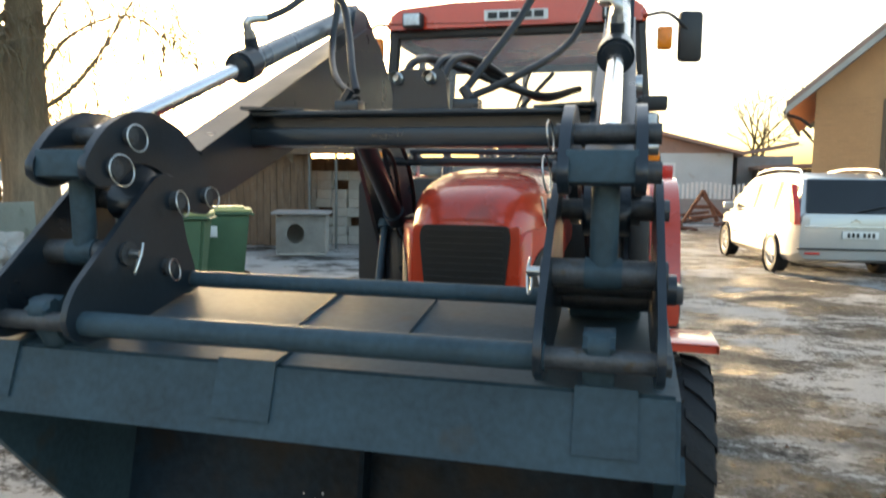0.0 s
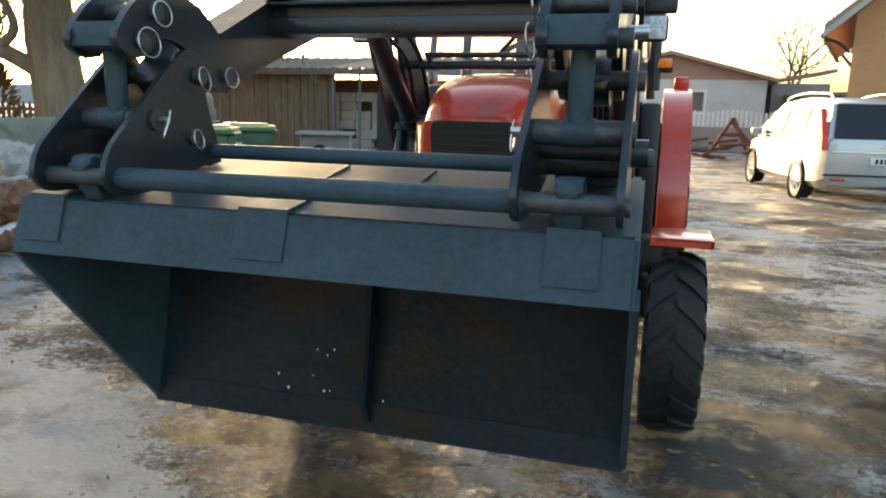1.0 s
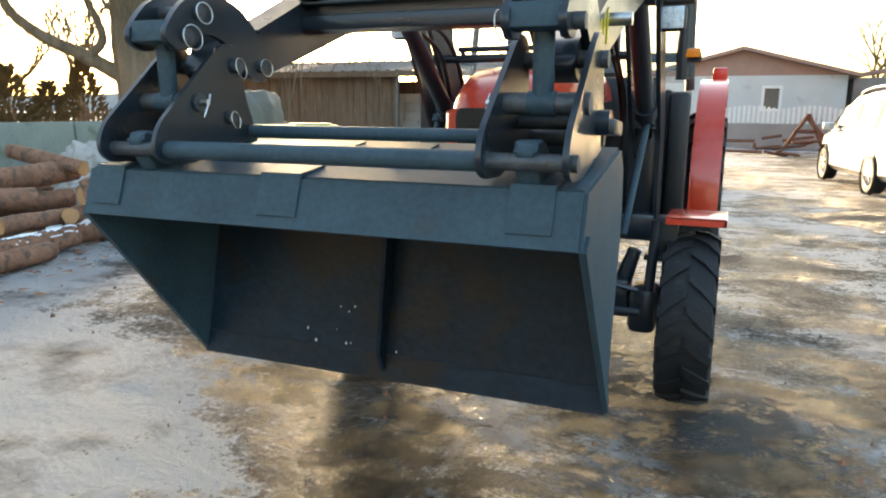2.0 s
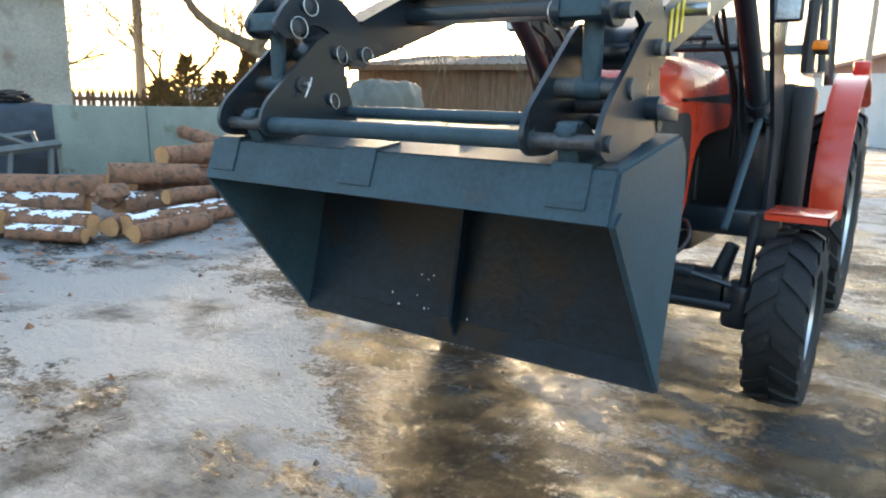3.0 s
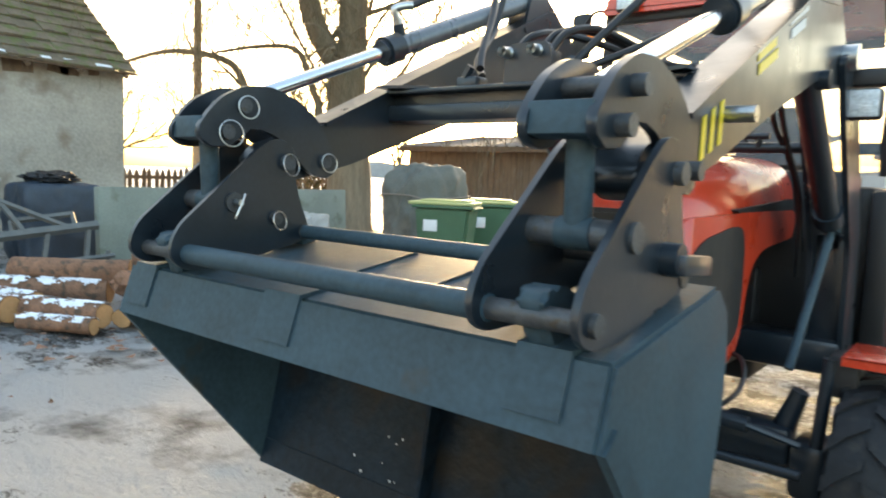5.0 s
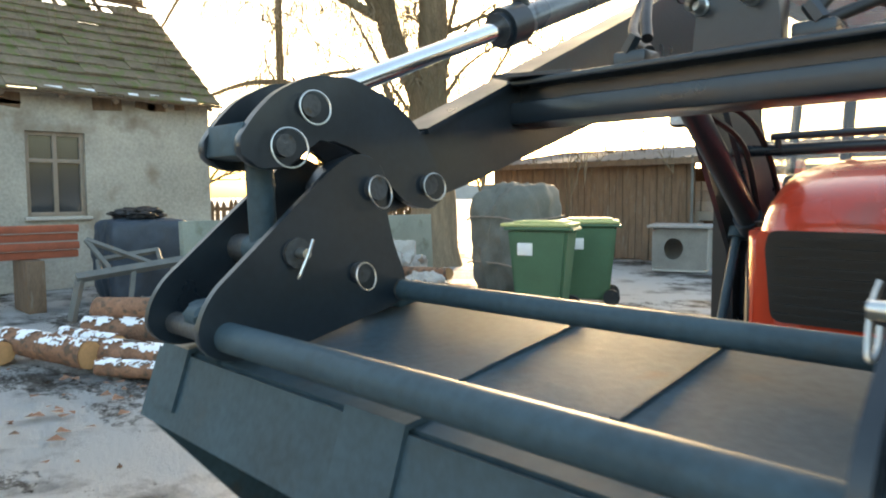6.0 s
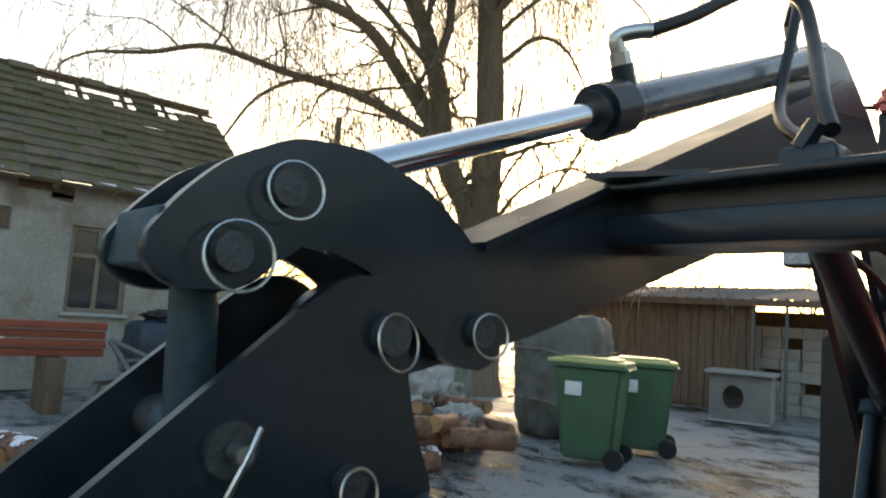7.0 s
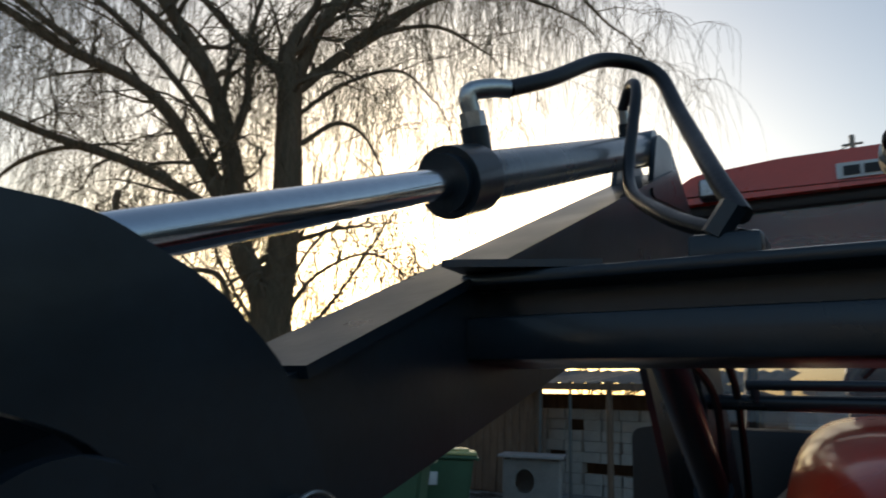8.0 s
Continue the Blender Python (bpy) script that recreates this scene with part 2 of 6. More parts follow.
def solo(name, bm, material, label, category, group="", kind="", at=(0, 0, 0), smooth=40.0):
    ob = new(name, bpy.data.meshes.new(name))
    ob.location = at
    finish(ob, bm, material, Vector(at), smooth)
    return tagged(ob, label, category, group, kind)


def fresh():
    return bmesh.new()


def box(bm, c, s, rz=0.0, bevel=0.0, rx=0.0, ry=0.0):
    r = bmesh.ops.create_cube(bm, size=1.0)
    vs = r["verts"]
    if bevel:
        bmesh.ops.scale(bm, vec=s, verts=vs)
        es = list({e for v in vs for e in v.link_edges})
        g = bmesh.ops.bevel(bm, geom=es, offset=bevel, segments=2, profile=0.5, affect="EDGES")
        vs = list({v for f in g["faces"] for v in f.verts} | {v for v in vs if v.is_valid})
        bmesh.ops.transform(bm, matrix=pose(*c, rx, ry, rz), verts=vs)
    else:
        bmesh.ops.transform(bm, matrix=pose(*c, rx, ry, rz) @ Matrix.Diagonal((*s, 1)), verts=vs)
    return bm


def rod(bm, a, b, r0, r1=None, seg=16, caps=True):
    a, b = Vector(a), Vector(b)
    d = b - a
    m = Matrix.Translation((a + b) / 2) @ d.to_track_quat("Z", "Y").to_matrix().to_4x4()
    bmesh.ops.create_cone(bm, cap_ends=caps, segments=seg, radius1=r0, radius2=r0 if r1 is None else r1, depth=d.length, matrix=m)
    return bm


def sweep(bm, pts, radii, seg=8, caps=True):
    """A tube through points, with a radius at each."""
    pts = [Vector(p) for p in pts]
    if not hasattr(radii, "__len__"):
        radii = [radii] * len(pts)
    rings, ref = [], None
    for i, p in enumerate(pts):
        d = (pts[min(i + 1, len(pts) - 1)] - pts[max(i - 1, 0)]).normalized()
        if ref is None:
            ref = d.orthogonal().normalized()
        ref = (ref - d * ref.dot(d)).normalized()
        w = d.cross(ref)
        rings.append([bm.verts.new(p + (ref * math.cos(2 * math.pi * k / seg) + w * math.sin(2 * math.pi * k / seg)) * radii[i]) for k in range(seg)])
    for a, b in zip(rings, rings[1:]):
        for k in range(seg):
            bm.faces.new((a[k], a[(k + 1) % seg], b[(k + 1) % seg], b[k]))
    if caps:
        bm.faces.new(rings[0][::-1])
        bm.faces.new(rings[-1])
    return bm


def curve_pts(ctrl, n=8):
    """A smooth line through control points."""
    c = [Vector(p) for p in ctrl]
    c = [c[0] * 2 - c[1]] + c + [c[-1] * 2 - c[-2]]
    out = []
    for i in range(1, len(c) - 2):
        for k in range(n):
            t = k / n
            p0, p1, p2, p3 = c[i - 1], c[i], c[i + 1], c[i + 2]
            out.append(0.5 * ((2 * p1) + (p2 - p0) * t + (2 * p0 - 5 * p1 + 4 * p2 - p3) * t * t + (3 * p1 - p0 - 3 * p2 + p3) * t ** 3))
    out.append(c[-2])
    return out


def sheet(bm, outline, x0, x1, axis="x", bevel=0.0):
    """A flat outline, given across one axis, pushed out between two places on it."""
    def at(u, v, w):
        return {"x": (w, u, v), "y": (u, w, v), "z": (u, v, w)}[axis]
    lo = [bm.verts.new(at(u, v, x0)) for u, v in outline]
    hi = [bm.verts.new(at(u, v, x1)) for u, v in outline]
    k = len(outline)
    fs = [bm.faces.new(lo), bm.faces.new(hi[::-1])]
    for i in range(k):
        bm.faces.new((lo[i], lo[(i + 1) % k], hi[(i + 1) % k], hi[i]))
    if bevel:
        es = list({e for f in fs for e in f.edges})
        bmesh.ops.bevel(bm, geom=es, offset=bevel, segments=1, affect="EDGES")
    return bm


def round_outline(pts, r=0.02, n=4):
    """Rounds the corners of a flat outline."""
    out, k = [], len(pts)
    for i in range(k):
        a, b, c = Vector((*pts[i - 1], 0)), Vector((*pts[i], 0)), Vector((*pts[(i + 1) % k], 0))
        u, v = a - b, c - b
        d = min(r, u.length * 0.45, v.length * 0.45)
        p, q = b + u.normalized() * d, b + v.normalized() * d
        for j in range(n + 1):
            t = j / n
            w = p * (1 - t) ** 2 + b * 2 * t * (1 - t) + q * t * t
            out.append((w.x, w.y))
    return out


def lathe(bm, prof, m, seg=32):
    """Turns (radius, height) pairs round the z axis of the pose m."""
    rings = []
    for r, z in prof:
        rings.append([bm.verts.new(m @ Vector((r * math.cos(2 * math.pi * k / seg), r * math.sin(2 * math.pi * k / seg), z))) for k in range(seg)])
    for a, b in zip(rings, rings[1:]):
        for k in range(seg):
            bm.faces.new((a[k], a[(k + 1) % seg], b[(k + 1) % seg], b[k]))
    return bm


def ring(bm, c, r, t, normal=(1, 0, 0), seg=28, tilt=0.0):
    q = Vector(normal).to_track_quat("Z", "Y").to_matrix().to_4x4()
    pts = [Matrix.Translation(c) @ q @ Matrix.Rotation(radians(tilt), 4, "X") @ Vector((r * math.cos(a), r * math.sin(a), 0)) for a in [2 * math.pi * k / seg for k in range(seg + 1)]]
    return sweep(bm, pts, t, 6, False)


# ---- ground ----
def ground():
    def axis(c, near, step):
        a = list(np.arange(-near, near + 1e-6, step))
        w, x = step, near
        while x < 700:
            w *= 1.22
            x += w
            a = [-x] + a + [x]
        return np.array(a) + c
    xs, ys = axis(-1.5, 6.5, 0.05), axis(1.5, 5.0, 0.05)
    verts = []
    for y in ys:
        for x in xs:
            far = max(abs(x + 1.5) / 7.5, abs(y - 1.5) / 7.0)
            h = 0.0
            if far < 2.5:
                p = Vector((x, y, 0))
                h = 0.024 * noise.noise(p * 1.3) + 0.012 * noise.noise(p * 4.1) + 0.012 * abs(noise.noise(p * 5.5)) + 0.009 * noise.noise(p * 9.0 + Vector((4, 0, 2))) - 0.01
                h += 0.02 * math.sin(x * 1.7 + 2.0 * noise.noise(p * 0.4)) * noise.noise(p * 0.7 + Vector((9, 3, 1)))
                h *= min(1.0, (2.5 - far))
            verts.append((x, y, h - 0.004))
    nx = len(xs)
    faces = [(j * nx + i, j * nx + i + 1, (j + 1) * nx + i + 1, (j + 1) * nx + i) for j in range(len(ys) - 1) for i in range(nx - 1)]
    me = bpy.data.meshes.new("ground")
    me.from_pydata(verts, [], faces)
    for p in me.polygons:
        p.use_smooth = True
    me.materials.append(GROUND)
    tagged(new("ground", me), "muddy yard with ruts, thin ice and old snow", "ground", kind="structure")


ground()

# ---- tractor ----
tractor = thing("tractor", (0, 2.4, 0), "orange-red compact tractor with cab and black grille on a muddy yard", "tractor")


def loft(sections, seg=20, power=4.0):
    """Hood-like skin: (y, half width, top, bottom) sections with rounded upper corners."""
    bm = fresh()
    rings = []
    for y, w, zt, zb in sections:
        pts = []
        for k in range(seg + 1):
            a = math.pi * k / seg
            cx, sz = math.cos(a), math.sin(a)
            ex = 2.0 / power
            pts.append((math.copysign(abs(cx) ** ex, cx) * w, zb + (zt - zb) * abs(sz) ** ex))
        rings.append([bm.verts.new((x + 0.032 * (2.42 - y) / 1.2, y, z)) for x, z in pts])
    for a, b in zip(rings, rings[1:]):
        for k in range(seg):
            bm.faces.new((a[k], a[k + 1], b[k + 1], b[k]))
    bm.faces.new(rings[0][::-1])
    bm.faces.new(rings[-1])
    return bm


hood = part("hood", loft([(1.235, 0.165, 1.27, 1.0), (1.25, 0.195, 1.315, 0.95), (1.29, 0.222, 1.36, 0.93), (1.38, 0.25, 1.405, 0.95), (1.55, 0.29, 1.44, 1.0), (1.8, 0.3, 1.465, 1.08), (2.1, 0.31, 1.48, 1.12), (2.42, 0.315, 1.49, 1.15)]), RED, tractor, "glossy orange-red hood")
bm = fresh()
sheet(bm, round_outline([(-0.125, 1.262), (0.185, 1.262), (0.195, 1.22), (0.175, 1.03), (-0.115, 1.03), (-0.135, 1.22)], 0.03), 1.212, 1.245, "y")
grille = part("grille", bm, BLACK, tractor, "black radiator grille")
for i in range(9):
    bm = fresh()
    box(bm, (0.03, 1.21, 1.05 + i * 0.024), (0.28, 0.012, 0.008))
    part("grille_slat", bm, BLACK, grille)
# red cheeks beside and below the grille, curving down each flank
for s in (-1, 1):
    bm = fresh()
    for a, b in (((0.17, 0.26), (1.215, 1.26)),):
        sheet(bm, round_outline([(0.03 + s * 0.16, 1.26), (0.03 + s * 0.195, 1.26), (0.03 + s * 0.195, 0.86), (0.03 + s * 0.14, 0.86)], 0.03), 1.232, 1.30, "y")
    part("nose_cheek", bm, RED, tractor)
    # red flank with a black inset, drawn in towards the nose
    for nm, line, xa, xb, mt, lab in (("flank", [(1.255, 1.24), (1.25, 1.0), (1.275, 0.76), (1.34, 0.72), (1.58, 0.715), (1.69, 0.77), (1.745, 0.98), (1.80, 1.06), (1.92, 1.11), (2.42, 1.14), (2.42, 1.26), (1.6, 1.26)], 0.262, 0.302, RED, "orange-red flank panel"), ("flank_inset", [(1.285, 1.08), (1.34, 1.17), (1.5, 1.215), (1.63, 1.205), (1.66, 1.12), (1.668, 0.9), (1.625, 0.80), (1.5, 0.775), (1.36, 0.785), (1.29, 0.85)], 0.29, 0.307, BLACK, "black side inset")):
        bm = fresh()
        sheet(bm, round_outline(line, 0.06, 5), 0.026 + s * xa, 0.026 + s * xb, bevel=0.003)
        for yy in (1.28, 1.31, 1.35, 1.39, 1.44, 1.49, 1.55):
            bmesh.ops.bisect_plane(bm, geom=bm.verts[:] + bm.edges[:] + bm.faces[:], plane_co=(0, yy, 0), plane_no=(0, 1, 0))
        for v in bm.verts:
            if v.co.y < 1.55:
                v.co.x -= s * 0.1 * ((1.55 - v.co.y) / 0.3) ** 2
        part(nm, bm, mt, tractor, lab)
    bm = fresh()
    sheet(bm, round_outline([(1.55, 1.27), (2.36, 1.31), (2.4, 1.26), (1.7, 1.215)], 0.02), 0.012 + s * 0.27, 0.012 + s * 0.3135)
    part("side_vent", bm, BLACK, tractor)
bm = fresh()
box(bm, (0, 1.9, 0.82), (0.36, 1.2, 0.5), bevel=0.03)
box(bm, (0, 1.65, 0.55), (0.3, 0.75, 0.3), bevel=0.03)
box(bm, (0, 2.95, 0.72), (0.4, 1.1, 0.55), bevel=0.04)
part("engine_block", bm, BLACK, tractor)
bm = fresh()
sheet(bm, round_outline([(1.27, 0.70), (1.27, 0.56), (1.40, 0.50), (1.80, 0.48), (2.05, 0.56), (2.05, 0.72)], 0.03), -0.15, 0.15, bevel=0.01)
part("front_support", bm, BLACK, tractor, "black cast front support")
bm = fresh()
sweep(bm, curve_pts([(-0.12, 1.33, 0.68), (-0.05, 1.25, 0.60), (0.08, 1.25, 0.60), (0.14, 1.33, 0.68)], 5), 0.018, 8)
part("tow_loop", bm, BLACK, tractor)
bm = fresh()
rod(bm, (-0.68, 1.62, 0.4), (0.68, 1.62, 0.4), 0.055)
box(bm, (0, 1.62, 0.42), (0.5, 0.16, 0.14), bevel=0.02)
axle = part("front_axle", bm, DARK, tractor)
for s in (-1, 1):
    bm = fresh()
    box(bm, (s * 0.62, 1.62, 0.40), (0.12, 0.2, 0.2), bevel=0.03)
    rod(bm, (s * 0.64, 1.55, 0.46), (s * 0.66, 1.55, 0.80), 0.022)
    part("knuckle", bm, DARK, axle)
    bm = fresh()
    rod(bm, (s * 0.2, 1.42, 0.43), (s * 0.62, 1.44, 0.42), 0.018)
    part("tie_rod", bm, DARK, axle)
    bm = fresh()
    box(bm, (s * 0.44, 1.60, 0.47), (0.24, 0.15, 0.13), bevel=0.02)
    rod(bm, (s * 0.52, 1.60, 0.5), (s * 0.57, 1.60, 0.66), 0.04, 0.03, 12)
    part("axle_housing", bm, DARK, axle)
    bm = fresh()
    rod(bm, (s * 0.12, 1.46, 0.56), (s * 0.44, 1.47, 0.54), 0.03, seg=12)
    part("steering_cylinder", bm, DARK, axle)
    bm = fresh()
    rod(bm, (s * 0.43, 1.47, 0.54), (s * 0.60, 1.50, 0.50), 0.012, seg=8)
    part("steering_rod", bm, DARK, axle)
    bm = fresh()
    sweep(bm, curve_pts([(s * 0.2, 1.44, 0.62), (s * 0.34, 1.38, 0.6), (s * 0.42, 1.42, 0.68), (s * 0.36, 1.6, 0.74), (s * 0.2, 1.7, 0.72)], 6), 0.009, 6)
    part("steering_hose", bm, HOSE, axle)


def wheel(c, r, width, rim_r, lugs, turn=0.0):
    """A wheel on the x axis: tyre with slanted lugs, and a dished rim."""
    m = Matrix.Translation(c) @ Matrix.Rotation(radians(turn), 4, "Z") @ Matrix.Rotation(radians(90), 4, "Y")
    h = width / 2
    bm = fresh()
    lathe(bm, [(rim_r, -h * 0.75), (rim_r * 1.1, -h * 0.95), (r * 0.82, -h), (r * 0.93, -h * 0.9), (r * 0.955, -h * 0.5), (r * 0.96, 0), (r * 0.955, h * 0.5), (r * 0.93, h * 0.9), (r * 0.82, h), (rim_r * 1.1, h * 0.95), (rim_r, h * 0.75)], m, 48)
    w = node("wheel", tractor)
    part("tyre", bm, RUBBER, w, "black lugged tractor tyre", 30)
    for k in range(lugs):
        for side in (-1, 1):
            bm = fresh()
            a0 = 2 * math.pi * (k + (0.5 if side > 0 else 0)) / lugs
            q = []
            for u, v, da in ((0.02, 0.955, 0.0), (0.5, 0.955, 0.10), (0.97, 0.90, 0.24), (1.0, 0.82, 0.3)):
                for half in (-1, 1):
                    a = a0 + da + half * 0.35 * math.pi / lugs * (1.1 if u > 0.4 else 0.8)
                    q.append((side * u * h, v * r - 0.004, a, min(r, v * r + 0.045 * r)))
            lo = [bm.verts.new(m @ Vector((p[1] * math.cos(p[2]), p[1] * math.sin(p[2]), p[0]))) for p in q]
            hi = [bm.verts.new(m @ Vector((p[3] * math.cos(p[2]), p[3] * math.sin(p[2]), p[0] * 1.015))) for p in q]
            for i in (0, 2, 4):
                bm.faces.new((hi[i], hi[i + 1], hi[i + 3], hi[i + 2]))
                bm.faces.new((lo[i], hi[i], hi[i + 2], lo[i + 2]))
                bm.faces.new((lo[i + 1], lo[i + 3], hi[i + 3], hi[i + 1]))
            bm.faces.new((lo[0], lo[1], hi[1], hi[0]))
            bm.faces.new((lo[6], hi[6], hi[7], lo[7]))
            part("tread_lug", bm, RUBBER, w, "", 30)
    bm = fresh()
    lathe(bm, [(rim_r * 1.06, -h * 0.8), (rim_r, -h * 0.76), (rim_r * 0.92, -h * 0.3), (rim_r * 0.9, h * 0.1), (rim_r * 0.6, h * 0.35), (rim_r * 0.3, h * 0.45), (0.001, h * 0.5)], m, 32)
    lathe(bm, [(rim_r * 1.06, h * 0.8), (rim_r, h * 0.76), (rim_r * 0.92, h * 0.3), (rim_r * 0.85, h * 0.2), (rim_r * 0.55, h * 0.42), (rim_r * 0.3, h * 0.5), (0.001, h * 0.55)], m, 32)
    part("rim", bm, RIM, w, "silver wheel rim")


for s in (-1, 1):
    wheel((s * 0.81, 1.63, 0.372), 0.378, 0.22, 0.2, 18)
    wheel((s * 0.765, 3.34, 0.625), 0.63, 0.27, 0.36, 20)
    bm = fresh()
    box(bm, (s * 0.815, 1.63, 0.822), (0.235, 0.27, 0.012), bevel=0.004)
    box(bm, (s * 0.815, 1.50, 0.81), (0.235, 0.01, 0.03))
    box(bm, (s * 0.93, 1.63, 0.81), (0.01, 0.27, 0.03))
    fender = part("front_fender", bm, RED, tractor, "flat orange-red front fender")
    bm = fresh()
    box(bm, (s * 0.70, 1.6, 0.745), (0.09, 0.12, 0.14), bevel=0.01)
    part("fender_bracket", bm, BLACK, fender)
    # rear mudguard: an arched shell, deeper in front
    bm = fresh()
    arc = []
    for k in range(15):
        a = radians(186 - 136 * k / 14)
        arc.append((3.36 + 0.70 * math.cos(a), 0.74 + 0.72 * math.sin(a)))
    inner = [(3.36 + (y - 3.36) * 0.96, 0.74 + (z - 0.74) * 0.96) for y, z in reversed(arc)]
    sheet(bm, arc + inner, s * 0.735, s * 0.885, bevel=0.014)
    sheet(bm, [(y, z) for y, z in arc] + [(3.8, 1.0), (3.3, 1.12), (2.86, 1.0), (2.78, 0.8)], s * 0.725, s * 0.738)
    part("rear_mudguard", bm, RED, tractor, "orange-red rear mudguard")
    bm = fresh()
    box(bm, (s * 0.83, 3.45, 1.495), (0.09, 0.06, 0.085), bevel=0.012)
    part("rear_lamp", bm, REDLENS, tractor, "red rear lamp")
    # rear lamp bracket beside the cab
    bm = fresh()
    box(bm, (s * 0.62, 2.47, 1.535), (0.26, 0.04, 0.05), bevel=0.008)
    part("lamp_bar", bm, BLACK, tractor)
    bm = fresh()
    box(bm, (s * 0.685, 2.45, 1.553), (0.12, 0.05, 0.055), bevel=0.012)
    ind = part("indicator", bm, BLACK, tractor)
    bm = fresh()
    box(bm, (s * 0.7, 2.424, 1.553), (0.085, 0.012, 0.045), bevel=0.005)
    part("lens", bm, AMBER, ind, "amber indicator lens")

# cab
bm = fresh()
sheet(bm, round_outline([(-0.66, 2.2), (-0.655, 2.255), (-0.58, 2.305), (-0.3, 2.325), (0.3, 2.325), (0.58, 2.305), (0.655, 2.255), (0.66, 2.2)], 0.03), 2.36, 3.72, "y", 0.03)
roof = part("cab_roof", bm, RED, tractor, "orange-red cab roof")
bm = fresh()
sheet(bm, round_outline([(-0.135, 2.225), (0.185, 2.222), (0.185, 2.272), (-0.135, 2.277)], 0.006), 2.352, 2.361, "y")
badge = part("badge", bm, WHITEP, roof, "pale maker's plate with dark bars")
bm = fresh()
for i in range(5):
    box(bm, (-0.092 + i * 0.058, 2.350, 2.249), (0.046, 0.004, 0.03))
part("badge_bar", bm, BLACK, badge)
bm = fresh()
box(bm, (0, 2.42, 2.185), (1.22, 0.05, 0.05), bevel=0.01)
for s in (-1, 1):
    sweep(bm, [(s * 0.62, 2.42, 2.19), (s * 0.655, 2.43, 1.8), (s * 0.66, 2.45, 1.42)], 0.032, 8)
    sweep(bm, [(s * 0.6, 3.6, 2.19), (s * 0.64, 3.62, 1.4)], 0.032, 8)
    sweep(bm, [(s * 0.62, 2.95, 2.19), (s * 0.67, 2.9, 1.45)], 0.022, 8)
    box(bm, (s * 0.63, 3.0, 2.18), (0.05, 1.2, 0.05), bevel=0.01)
box(bm, (0, 3.6, 2.18), (1.2, 0.05, 0.05), bevel=0.01)
part("cab_frame", bm, BLACK, tractor, "black cab pillars")
bm = fresh()
box(bm, (0, 2.53, 1.05), (1.1, 0.16, 0.78), bevel=0.03)
part("bulkhead", bm, BLACK, tractor)
for s in (-1, 1):
    for nm, c, z, bv in (("cab_side", (s * 0.5, 3.0, 1.0), (0.24, 0.9, 0.75), 0.03), ("corner_post", (s * 0.66, 2.5, 1.0), (0.1, 0.12, 0.72), 0.02), ("step", (s * 0.62, 2.62, 0.45), (0.2, 0.28, 0.03), 0.008), ("step_hanger", (s * 0.6, 2.7, 0.6), (0.06, 0.2, 0.35), 0.01)):
        bm = fresh()
        box(bm, c, z, bevel=bv)
        part(nm, bm, BLACK, tractor)
bm = fresh()
sheet(bm, round_outline([(-0.66, 0.55), (-0.9, 0.62), (-0.9, 1.42), (-0.66, 1.46)], 0.04), 2.60, 2.63, "y")
part("mudguard_shield", bm, BLACK, tractor, "black shield before the mudguard")
for name, c in (("windscreen", [(-0.6, 2.415, 2.17), (0.6, 2.415, 2.17), (0.63, 2.44, 1.46), (-0.63, 2.44, 1.46)]), ("rear_window", [(-0.58, 3.61, 2.17), (0.58, 3.61, 2.17), (0.6, 3.63, 1.45), (-0.6, 3.63, 1.45)]), ("side_window", [(0.625, 2.45, 2.17), (0.61, 3.6, 2.17), (0.65, 3.6, 1.45), (0.66, 2.47, 1.45)]), ("side_window", [(-0.625, 2.45, 2.17), (-0.61, 3.6, 2.17), (-0.65, 3.6, 1.45), (-0.66, 2.47, 1.45)])):
    bm = fresh()
    vs = [bm.verts.new(p) for p in c]
    f = bm.faces.new(vs)
    bmesh.ops.solidify(bm, geom=[f], thickness=0.005)
    g = part(name, bm, GLASS, tractor, "tinted cab glass")
    g.visible_shadow = False
bm = fresh()
box(bm, (0.0, 3.05, 1.35), (0.44, 0.42, 0.1), bevel=0.03)
box(bm, (0.0, 3.27, 1.58), (0.42, 0.1, 0.45), bevel=0.03)
part("seat", bm, BLACK, tractor)
bm = fresh()
ring(bm, (0.0, 2.72, 1.6), 0.18, 0.015, (0, -0.6, 0.8))
rod(bm, (0, 2.6, 1.4), (0, 2.72, 1.6), 0.03)
part("steering_wheel", bm, BLACK, tractor)
bm = fresh()
sweep(bm, [(0.12, 2.40, 1.52), (0.02, 2.39, 1.75), (0.1, 2.385, 1.97)], 0.008, 6)
sweep(bm, [(-0.12, 2.37, 1.60), (0.22, 2.36, 1.96)], 0.012, 6)
part("wiper", bm, BLACK, tractor)
